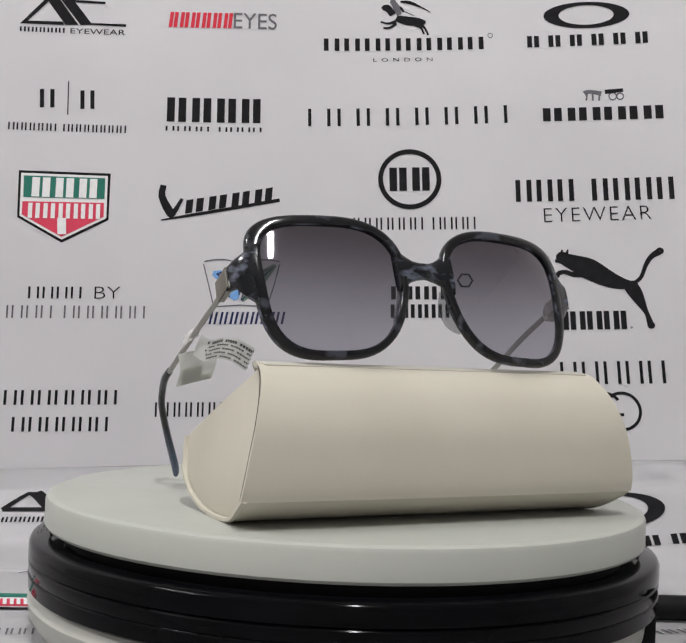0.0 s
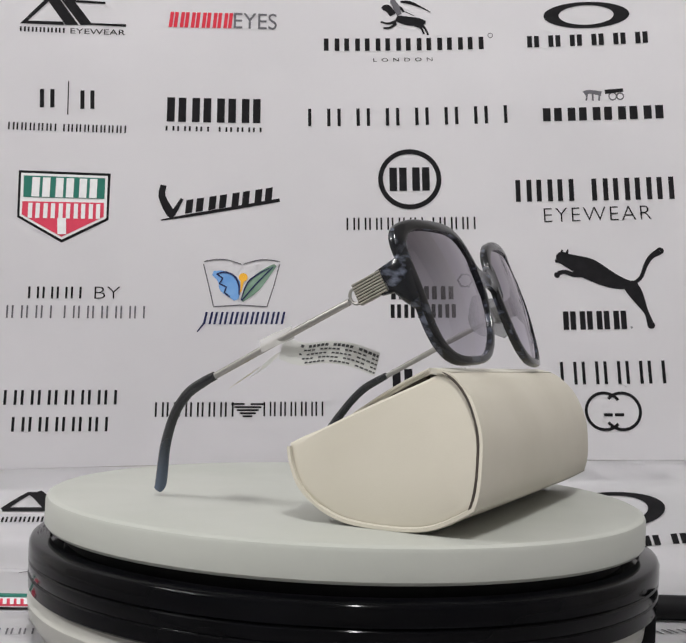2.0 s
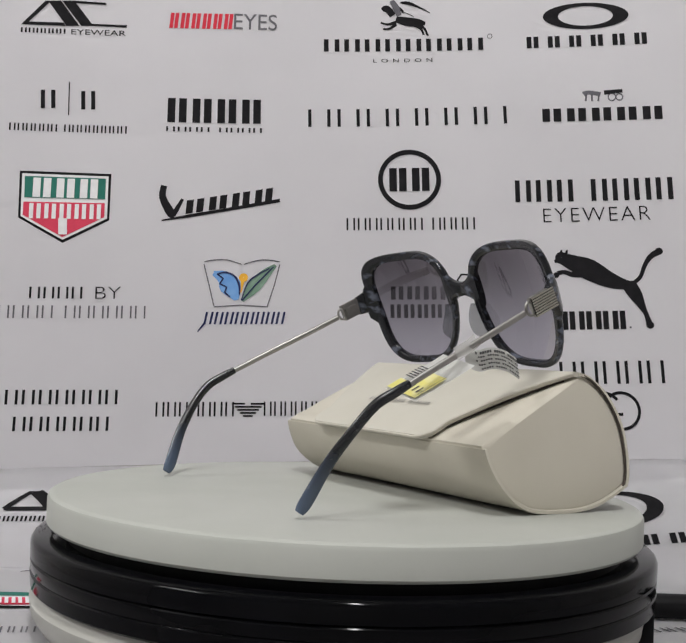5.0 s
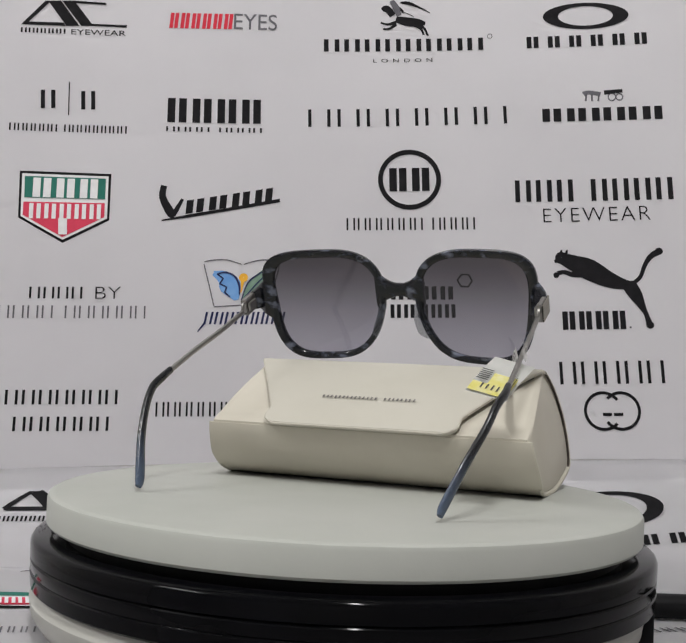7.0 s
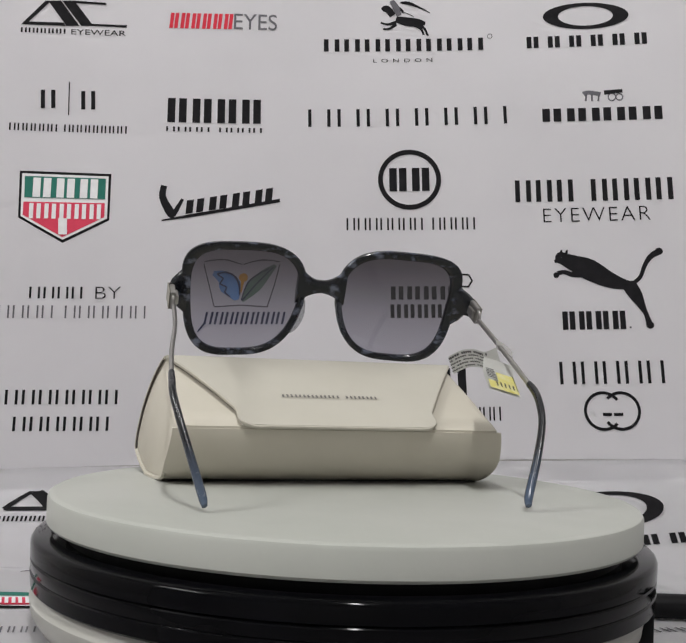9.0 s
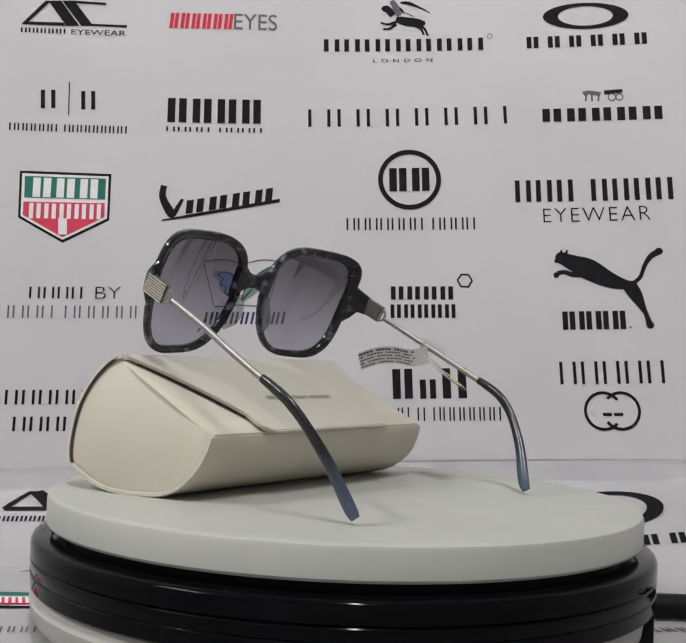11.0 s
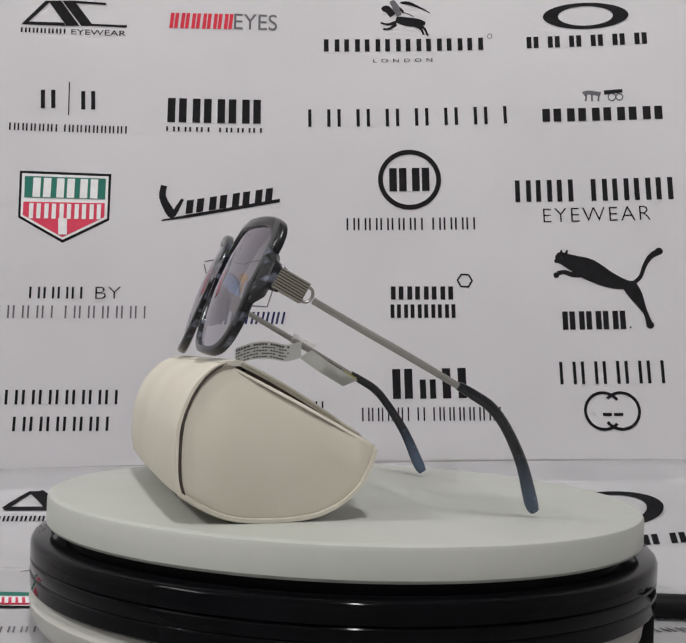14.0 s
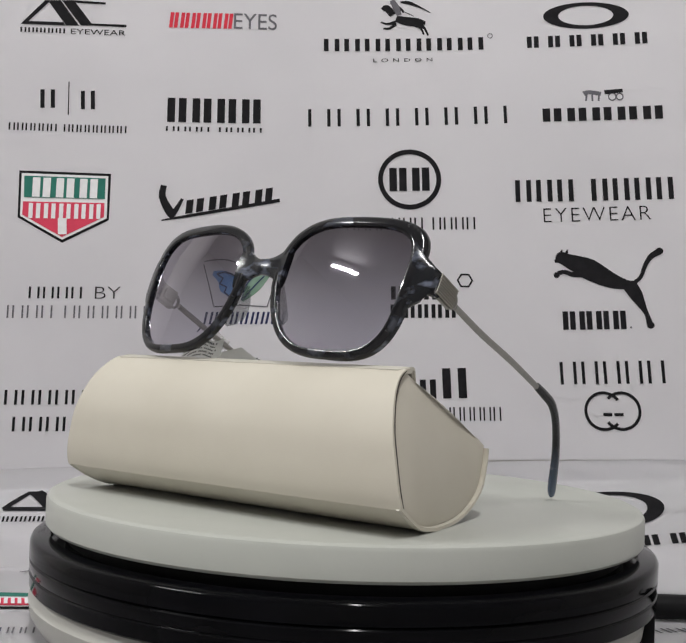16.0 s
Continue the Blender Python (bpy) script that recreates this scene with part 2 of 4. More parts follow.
def bars(a, b, height, groups, weight, place, parent, mat, slant=0.0, name="printed_word"):
    """Writing turned into plain upright bars: a to b is the base line, groups are the counts of characters, weight the bars' share of the width."""
    a, b = Vector(a), Vector(b)
    run = (b - a).length
    e = (b - a).normalized()
    up = Vector((-e.y, e.x))
    cells = sum(groups) + 0.6 * (len(groups) - 1)
    pitch = run / cells
    span = 0.56 if weight > 0.6 and len(groups) == 1 and groups[0] == 6 and mat == INK else 0.76
    weight = min(weight * 1.1, span - 0.10)
    pts, faces, x, made = [], [], 0.0, None
    fine = height < 0.0085
    for g in groups:
        for _ in range(g):
            w = pitch * weight / 2
            gap = pitch * (span - weight)
            edge = pitch * (1 - span) / 2
            for x0 in (x + edge, x + edge + w + gap):
                k = len(pts)
                for dx, dz in ((0, 0), (w, 0), (w, height), (0, height)):
                    q = a + e * (x0 + dx + slant * dz) + up * dz
                    pts.append((q.x, q.y))
                faces.append((k, k + 1, k + 2, k + 3))
                if not fine:
                    made = ink(pts, faces, place, mat, parent, "print_bar")
                    pts, faces = [], []
            x += pitch
        x += 0.6 * pitch
    return tagged(ink(pts, faces, place, mat, parent, "fine_print"), kind="stuff") if fine else made


def stroke(points, widths, place, parent, mat, name="printed_mark", closed=False):
    """A printed line of changing width through the given places."""
    widths = [widths[min(i, len(widths) - 1)] for i in range(len(points))]
    fine = []
    for i in range(len(points) - 1):
        for k in range(6):
            fine.append((Vector(points[i]).lerp(Vector(points[i + 1]), k / 6), widths[i] + (widths[i + 1] - widths[i]) * k / 6))
    fine.append((Vector(points[-1]), widths[-1]))
    pts2, widths = [f[0] for f in fine], [f[1] for f in fine]
    out, faces, n = [], [], len(pts2)
    for i, q in enumerate(pts2):
        p, r = pts2[(i - 1) % n if closed else max(i - 1, 0)], pts2[(i + 1) % n if closed else min(i + 1, n - 1)]
        d = (r - p).normalized()
        s = Vector((-d.y, d.x)) * widths[i] / 2
        out += [tuple(q + s), tuple(q - s)]
    for i in range(n if closed else n - 1):
        j = (i + 1) % n
        faces.append((2 * i, 2 * i + 1, 2 * j + 1, 2 * j))
    return ink(out, faces, place, mat, parent, name)


def curve_stroke(points, widths, place, parent, mat, name="printed_mark"):
    pts = spline([(*q, w) for q, w in zip(points, widths)], 3)
    return stroke([(q[0], q[1]) for q in pts], [q[2] for q in pts], place, parent, mat, name)


def ring(c, outer, inner, place, parent, mat, turn=0.0, corners=48, arc=(0, 360), name="printed_mark"):
    """An elliptic ring; outer and inner are pairs of half axes."""
    out, faces = [], []
    n = corners
    full = arc == (0, 360)
    for i in range(n if full else n + 1):
        t = radians(arc[0] + (arc[1] - arc[0]) * i / n)
        for h in (outer, inner):
            x, y = h[0] * math.cos(t), h[1] * math.sin(t)
            out.append((c[0] + x * math.cos(turn) - y * math.sin(turn), c[1] + x * math.sin(turn) + y * math.cos(turn)))
    m = len(out) // 2
    for i in range(n):
        j = (i + 1) % m
        faces.append((2 * i, 2 * i + 1, 2 * j + 1, 2 * j))
    return ink(out, faces, place, mat, parent, name)


def patch(points, place, parent, mat, name="printed_mark", over=0):
    """One flat printed field."""
    return ink(points, [tuple(range(len(points)))], lambda u, v, l: place(u, v, l + over * 0.0003), mat, parent, name)


def lettering(words, a, b, height, place, parent, mat, name="printed_word", thin=0.0, apart=1.0):
    """A plain readable word in the built-in font, from a to b along its base line."""
    cu = bpy.data.curves.new(name, "FONT")
    cu.body, cu.offset, cu.space_character = words, -thin, apart
    tmp = bpy.data.objects.new(name, cu)
    scene.collection.objects.link(tmp)
    bpy.context.view_layer.update()
    me = bpy.data.meshes.new_from_object(tmp.evaluated_get(bpy.context.evaluated_depsgraph_get()))
    bpy.data.objects.remove(tmp)
    xs, ys = [v.co.x for v in me.vertices], [v.co.y for v in me.vertices]
    a, b = Vector(a), Vector(b)
    e = (b - a).normalized()
    up = Vector((-e.y, e.x))
    sx, sy = (b - a).length / (max(xs) - min(xs)), height / (max(ys) - min(ys))
    for v in me.vertices:
        q = a + e * (v.co.x - min(xs)) * sx + up * (v.co.y - min(ys)) * sy
        v.co = place(q.x, q.y, LIFT)
    me.materials.clear()
    me.materials.append(mat)
    ob = new(name, me)
    ob.parent = parent
    return ob

# ---- what is printed on the poster: words as plain bars, marks as plain shapes ----
P = (on_poster, poster)


def poster_print():
    # row one
    patch([(-0.2547, 0.3176), (-0.2398, 0.3392), (-0.2356, 0.3397), (-0.2495, 0.3205), (-0.2252, 0.3226), (-0.2237, 0.3199)], on_poster, poster, INK)
    patch([(-0.2380, 0.3394), (-0.2289, 0.3406), (-0.2139, 0.3210), (-0.2231, 0.3200)], on_poster, poster, INK)
    patch([(-0.2282, 0.3406), (-0.2196, 0.3417), (-0.2039, 0.3221), (-0.2126, 0.3212)], on_poster, poster, INK)
    patch([(-0.2202, 0.3416), (-0.1966, 0.3425), (-0.1965, 0.3407), (-0.2182, 0.3396)], on_poster, poster, INK)
    patch([(-0.2060, 0.3237), (-0.1801, 0.3254), (-0.1799, 0.3232), (-0.2046, 0.3221)], on_poster, poster, INK)
    bars((-0.2549, 0.3111), (-0.2225, 0.3135), 0.0040, (6,), 0.42, *P, INK)
    lettering("EYEWEAR", (-0.2191, 0.3135), (-0.1799, 0.3162), 0.0044, *P, INK)
    bars((-0.1498, 0.3261), (-0.1010, 0.3291), 0.0130, (6,), 0.72, *P, INK_RED, 0.1)
    lettering("EYES", (-0.1004, 0.3292), (-0.0677, 0.3304), 0.0135, *P, INK_GREY)
    bars((-0.0327, 0.3147), (0.0927, 0.3211), 0.0105, (8,), 0.42, *P, INK)
    curve_stroke([(0.0234, 0.3452), (0.0319, 0.3433), (0.0404, 0.3428), (0.0461, 0.3423)], [0.0053, 0.0076, 0.0068, 0.0030], *P, INK)
    curve_stroke([(0.0127, 0.3523), (0.0160, 0.3540), (0.0210, 0.3481)], [0.0034, 0.0057, 0.0053], *P, INK)
    curve_stroke([(0.0235, 0.3422), (0.0172, 0.3404), (0.0117, 0.3417)], [0.0034, 0.0019, 0.0015], *P, INK)
    curve_stroke([(0.0236, 0.3407), (0.0186, 0.3367), (0.0139, 0.3365)], [0.0026, 0.0019, 0.0015], *P, INK)
    curve_stroke([(0.0381, 0.3405), (0.0429, 0.3376), (0.0451, 0.3325)], [0.0034, 0.0019, 0.0015], *P, INK)
    curve_stroke([(0.0414, 0.3414), (0.0456, 0.3377), (0.0484, 0.3318)], [0.0034, 0.0019, 0.0015], *P, INK)
    curve_stroke([(0.0195, 0.3610), (0.0231, 0.3550), (0.0257, 0.3483)], [0.0034, 0.0053, 0.0038], *P, INK_GREY)
    curve_stroke([(0.0186, 0.3587), (0.0265, 0.3544), (0.0290, 0.3507)], [0.0015, 0.0019, 0.0015], *P, INK)
    curve_stroke([(0.0263, 0.3597), (0.0331, 0.3592), (0.0417, 0.3557), (0.0496, 0.3515)], [0.0015, 0.0030, 0.0015, 0.0006], *P, INK)
    stroke([(0.0248, 0.3536), (0.0369, 0.3480)], [0.0006], *P, INK)
    lettering("LONDON", (0.0073, 0.3074), (0.0523, 0.3100), 0.0030, *P, INK, apart=1.9)
    ring((0.0955, 0.3327), (0.0020, 0.0022), (0.0015, 0.0016), *P, INK_GREY, corners=16)
    ring((0.1668, 0.3505), (0.0315, 0.0112), (0.0202, 0.0082), *P, INK, turn=0.03)
    bars((0.1200, 0.3227), (0.2148, 0.3269), 0.0096, (6,), 0.62, *P, INK)
    # row two
    bars((-0.2358, 0.2515), (-0.2226, 0.2528), 0.0147, (1,), 0.40, *P, INK)
    bars((-0.2077, 0.2531), (-0.1948, 0.2543), 0.0148, (1,), 0.40, *P, INK)
    stroke([(-0.2165, 0.2746), (-0.2145, 0.2479)], [0.0008], *P, INK)
    bars((-0.2546, 0.2323), (-0.1717, 0.2368), 0.0059, (6, 8), 0.36, *P, INK)
    bars((-0.1462, 0.2483), (-0.0730, 0.2520), 0.0197, (4,), 0.56, *P, INK)
    bars((-0.1453, 0.2410), (-0.0729, 0.2445), 0.0039, (4, 4), 0.30, *P, INK)
    bars((-0.0421, 0.2513), (0.1120, 0.2604), 0.0144, (7,), 0.20, *P, INK)
    bars((0.1332, 0.2619), (0.2232, 0.2654), 0.0107, (5,), 0.56, *P, INK)
    ring((0.1855, 0.2830), (0.0031, 0.0036), (0.0022, 0.0025), *P, INK_GREY, corners=18)
    ring((0.1908, 0.2830), (0.0028, 0.0032), (0.0019, 0.0021), *P, INK_GREY, corners=18)
    stroke([(0.1799, 0.2865), (0.1930, 0.2880)], [0.0036, 0.0029], *P, INK)
    curve_stroke([(0.1651, 0.2850), (0.1689, 0.2865), (0.1774, 0.2851)], [0.0043, 0.0032, 0.0036], *P, INK_GREY)
    stroke([(0.1673, 0.2857), (0.1666, 0.2793)], [0.0013], *P, INK_GREY)
    stroke([(0.1711, 0.2858), (0.1713, 0.2793)], [0.0013], *P, INK_GREY)
    stroke([(0.1761, 0.2851), (0.1757, 0.2794)], [0.0013], *P, INK_GREY)
    # row three
    patch([(-0.2407, 0.1659), (-0.2433, 0.2016), (-0.1803, 0.2041), (-0.1786, 0.1681), (-0.2090, 0.1488)], on_poster, poster, INK, over=-1)
    patch([(-0.2391, 0.1670), (-0.2414, 0.1997), (-0.1820, 0.2020), (-0.1802, 0.1694), (-0.2092, 0.1511)], on_poster, poster, INK_WHITE)
    patch([(-0.2380, 0.1814), (-0.2394, 0.1978), (-0.1836, 0.2001), (-0.1828, 0.1841)], on_poster, poster, INK_GREEN, over=1)
    patch([(-0.2377, 0.1681), (-0.2382, 0.1781), (-0.1828, 0.1810), (-0.1821, 0.1703), (-0.2094, 0.1531)], on_poster, poster, INK_PINK, over=1)
    bars((-0.2345, 0.1820), (-0.1862, 0.1842), 0.0149, (3,), 0.58, lambda u, v, l: on_poster(u, v, l + 0.0008), poster, INK_WHITE)
    bars((-0.2346, 0.1657), (-0.1832, 0.1685), 0.0114, (5,), 0.50, lambda u, v, l: on_poster(u, v, l + 0.0008), poster, INK_WHITE)
    patch([(-0.2122, 0.1549), (-0.2135, 0.1671), (-0.2075, 0.1675), (-0.2063, 0.1553)], lambda u, v, l: on_poster(u, v, l + 0.0008), poster, INK_WHITE)
    curve_stroke([(-0.1421, 0.1978), (-0.1426, 0.1889), (-0.1368, 0.1783), (-0.1340, 0.1757), (-0.1281, 0.1881)], [0.0044, 0.0050, 0.0062, 0.0044, 0.0022], *P, INK)
    bars((-0.1272, 0.1761), (-0.0612, 0.1909), 0.0103, (4,), 0.56, *P, INK, 0.25)
    stroke([(-0.1418, 0.1705), (-0.1233, 0.1750), (-0.0573, 0.1912)], [0.0010, 0.0024, 0.0028], *P, INK)
    ring((0.0379, 0.2125), (0.0234, 0.0240), (0.0198, 0.0201), *P, INK)
    bars((0.0214, 0.2023), (0.0551, 0.2041), 0.0186, (2,), 0.62, *P, INK)
    bars((-0.0081, 0.1702), (0.0881, 0.1750), 0.0096, (7, 4), 0.28, *P, INK)
    bars((0.1142, 0.1972), (0.2289, 0.2023), 0.0172, (3, 4), 0.42, *P, INK)
    lettering("EYEWEAR", (0.1363, 0.1819), (0.2114, 0.1861), 0.0109, *P, INK, thin=0.016, apart=1.15)
    # row four
    bars((-0.2283, 0.1062), (-0.1905, 0.1082), 0.0087, (4,), 0.28, *P, INK)
    lettering("BY", (-0.1828, 0.1086), (-0.1654, 0.1095), 0.0088, *P, INK, thin=0.018)
    bars((-0.2472, 0.0909), (-0.1460, 0.0958), 0.0093, (4, 6), 0.22, *P, INK_GREY)
    curve_stroke([(-0.1088, 0.1406), (-0.1020, 0.1423), (-0.0926, 0.1428), (-0.0820, 0.1400)], [0.0008, 0.0010, 0.0010, 0.0007], *P, INK_GREY)
    curve_stroke([(-0.0807, 0.1401), (-0.0705, 0.1436), (-0.0626, 0.1443), (-0.0546, 0.1434)], [0.0007, 0.0010, 0.0010, 0.0008], *P, INK_GREY)
    stroke([(-0.1090, 0.1386), (-0.1044, 0.1235), (-0.0998, 0.1075)], [0.0008], *P, INK_GREY)
    stroke([(-0.0545, 0.1414), (-0.0574, 0.1258), (-0.0617, 0.1087)], [0.0008], *P, INK_GREY)
    stroke([(-0.0998, 0.1068), (-0.0809, 0.1091), (-0.0617, 0.1087)], [0.0009], *P, INK_GREY)
    curve_stroke([(-0.1019, 0.1323), (-0.0942, 0.1293), (-0.0887, 0.1226), (-0.0837, 0.1129)], [0.0033, 0.0107, 0.0154, 0.0033], *P, INK_BLUE)
    TOP = (lambda u, v, l: on_poster(u, v, l + 0.0004), poster)
    curve_stroke([(-0.0991, 0.1317), (-0.0929, 0.1334), (-0.0864, 0.1307), (-0.0828, 0.1242), (-0.0820, 0.1169)], [0.0010, 0.0012, 0.0013, 0.0013, 0.0011], *TOP, INK_NAVY)
    stroke([(-0.0991, 0.1317), (-0.0945, 0.1286), (-0.0967, 0.1245), (-0.0915, 0.1221), (-0.0928, 0.1181), (-0.0888, 0.1150)], [0.0010], *TOP, INK_NAVY)
    curve_stroke([(-0.0805, 0.1127), (-0.0767, 0.1262), (-0.0692, 0.1333), (-0.0616, 0.1380)], [0.0008, 0.0010, 0.0010, 0.0008], *TOP, INK_NAVY)
    curve_stroke([(-0.0798, 0.1121), (-0.0724, 0.1234), (-0.0651, 0.1328), (-0.0576, 0.1406)], [0.0020, 0.0100, 0.0080, 0.0027], *P, INK_LEAF)
    stroke([(-0.0799, 0.1127), (-0.0709, 0.1251), (-0.0591, 0.1391)], [0.0010], lambda u, v, l: on_poster(u, v, l + 0.0004), poster, INK_NAVY)
    ring((-0.0801, 0.1300), (0.0032, 0.0033), (0.0002, 0.0002), *P, INK_ORANGE, corners=20)
    stroke([(-0.0805, 0.1273), (-0.0812, 0.1186)], [0.0025, 0.0009], *P, INK_ORANGE)
    bars((-0.1072, 0.0934), (-0.0487, 0.0964), 0.0092, (8,), 0.40, *P, INK_NAVY, 0.2)
    stroke([(-0.1054, 0.0944), (-0.1099, 0.0877)], [0.0015, 0.0009], *P, INK_NAVY)
    bars((0.0259, 0.1184), (0.0736, 0.1205), 0.0100, (4,), 0.52, *P, INK)
    bars((0.0264, 0.1045), (0.0754, 0.1068), 0.0102, (5,), 0.52, *P, INK)
    ring((0.0802, 0.1352), (0.0060, 0.0060), (0.0046, 0.0045), *P, INK, corners=6)
    curve_stroke([(0.1493, 0.1547), (0.1585, 0.1510), (0.1679, 0.1470), (0.1820, 0.1396), (0.1933, 0.1365), (0.1998, 0.1377)], [0.0087, 0.0127, 0.0160, 0.0122, 0.0072, 0.0039], *P, INK)
    ring((0.1490, 0.1550), (0.0046, 0.0047), (0.0001, 0.0001), *P, INK, corners=24)
    stroke([(0.1480, 0.1569), (0.1490, 0.1613)], [0.0028, 0.0009], *P, INK)
    stroke([(0.1517, 0.1571), (0.1530, 0.1615)], [0.0028, 0.0009], *P, INK)
    stroke([(0.1480, 0.1536), (0.1440, 0.1521)], [0.0047, 0.0023], *P, INK)
    curve_stroke([(0.1980, 0.1373), (0.2032, 0.1424), (0.2063, 0.1511), (0.2102, 0.1578), (0.2159, 0.1619)], [0.0030, 0.0027, 0.0030, 0.0038, 0.0050], *P, INK)
    ring((0.2162, 0.1623), (0.0026, 0.0026), (0.0001, 0.0001), *P, INK, corners=20)
    curve_stroke([(0.1951, 0.1369), (0.1997, 0.1292), (0.2048, 0.1190), (0.2071, 0.1140), (0.2092, 0.1064)], [0.0101, 0.0094, 0.0044, 0.0032, 0.0049], *P, INK)
    ring((0.2093, 0.1070), (0.0026, 0.0026), (0.0001, 0.0001), *P, INK, corners=20)
    curve_stroke([(0.1663, 0.1443), (0.1572, 0.1426), (0.1511, 0.1444), (0.1462, 0.1432)], [0.0066, 0.0040, 0.0033, 0.0033], *P, INK)
    ring((0.1453, 0.1418), (0.0021, 0.0023), (0.0001, 0.0001), *P, INK, corners=16)
    ring((0.1961, 0.1048), (0.0007, 0.0008), (0.0001, 0.0001), *P, INK_GREY, corners=10)
    bars((0.1486, 0.1010), (0.1946, 0.1035), 0.0136, (4,), 0.66, *P, INK)
    # row five
    bars((-0.2363, 0.0297), (-0.1595, 0.0328), 0.0103, (7,), 0.30, *P, INK)
    bars((-0.2293, 0.0113), (-0.1639, 0.0137), 0.0101, (6,), 0.30, *P, INK)
    bars((-0.1353, 0.0249), (-0.0792, 0.0273), 0.0104, (7,), 0.30, *P, INK)
    bars((-0.0602, 0.0284), (-0.0165, 0.0305), 0.0104, (6,), 0.30, *P, INK)
    stroke([(-0.0822, 0.0363), (-0.0730, 0.0367)], [0.0013], *P, INK)
    stroke([(-0.0688, 0.0368), (-0.0595, 0.0372)], [0.0013], *P, INK)
    stroke([(-0.0799, 0.0342), (-0.0612, 0.0349)], [0.0013], *P, INK)
    stroke([(-0.0780, 0.0320), (-0.0629, 0.0327)], [0.0013], *P, INK)
    stroke([(-0.0760, 0.0299), (-0.0647, 0.0304)], [0.0013], *P, INK)
    stroke([(-0.0737, 0.0278), (-0.0670, 0.0281)], [0.0013], *P, INK)
    bars((0.0291, 0.0447), (0.0477, 0.0459), 0.0218, (1,), 0.56, *P, INK)
    bars((0.0489, 0.0457), (0.0637, 0.0467), 0.0140, (1,), 0.52, *P, INK)
    bars((0.0640, 0.0467), (0.0861, 0.0482), 0.0220, (1,), 0.48, *P, INK)
    bars((0.0093, 0.0276), (0.1083, 0.0330), 0.0098, (5, 1, 7), 0.28, *P, INK)
    bars((0.1464, 0.0609), (0.2202, 0.0656), 0.0164, (5,), 0.26, *P, INK)
    ring((0.1771, 0.0435), (0.0131, 0.0141), (0.0111, 0.0119), *P, INK, arc=(40, 320))
    ring((0.1890, 0.0442), (0.0130, 0.0140), (0.0110, 0.0118), *P, INK, arc=(-140, 140))
    stroke([(0.1768, 0.0410), (0.1826, 0.0413)], [0.0022], *P, INK)
    stroke([(0.1841, 0.0414), (0.1902, 0.0418)], [0.0022], *P, INK)


def sheet_print():
    Q = (on_sheet, sheet)
    stroke([(-0.1971, 0.1966), (-0.1844, 0.2133)], [0.0035], on_sheet, sheet, INK)
    stroke([(-0.1972, 0.1970), (-0.1719, 0.1972)], [0.0030], on_sheet, sheet, INK)
    stroke([(-0.1815, 0.2142), (-0.1744, 0.2047), (-0.1674, 0.1965)], [0.0085], on_sheet, sheet, INK)
    stroke([(-0.1861, 0.2138), (-0.1762, 0.2137)], [0.0022], on_sheet, sheet, INK)
    bars((-0.1990, 0.1872), (-0.1686, 0.1878), 0.0040, (6,), 0.42, on_sheet, sheet, INK)
    ring((0.1565, 0.2017), (0.0300, 0.0113), (0.0200, 0.0084), on_sheet, sheet, INK, turn=0.02)
    bars((0.1049, 0.1668), (0.1996, 0.1774), 0.0090, (6,), 0.62, on_sheet, sheet, INK)
    stroke([(-0.1660, 0.0800), (-0.1600, 0.0860), (-0.1545, 0.0795)], [0.0012, 0.0024, 0.0012], on_sheet, sheet, INK_GREY)
    patch([(-0.1719, 0.0045), (-0.1839, 0.0500), (-0.1407, 0.0557), (-0.1367, 0.0102)], on_sheet, sheet, INK)
    patch([(-0.1730, 0.0078), (-0.1833, 0.0480), (-0.1412, 0.0525), (-0.1383, 0.0135)], on_sheet, sheet, INK_WHITE, over=1)
    patch([(-0.1790, 0.0339), (-0.1827, 0.0461), (-0.1422, 0.0512), (-0.1416, 0.0403)], on_sheet, sheet, INK_GREEN, over=2)
    patch([(-0.1712, 0.0082), (-0.1770, 0.0275), (-0.1409, 0.0355), (-0.1391, 0.0151)], on_sheet, sheet, INK_PINK, over=2)
    bars((-0.1623, 0.0111), (-0.1382, 0.0162), 0.016, (4,), 0.50, lambda u, v, l: on_sheet(u, v, l + 0.0012), sheet, INK_WHITE)
    bars((-0.1464, -0.0441), (-0.1259, -0.0401), 0.011, (4,), 0.26, on_sheet, sheet, INK_GREY)
    bars((0.1429, 0.0205), (0.1730, 0.0299), 0.010, (4,), 0.30, on_sheet, sheet, INK_GREY)


poster_print()
sheet_print()

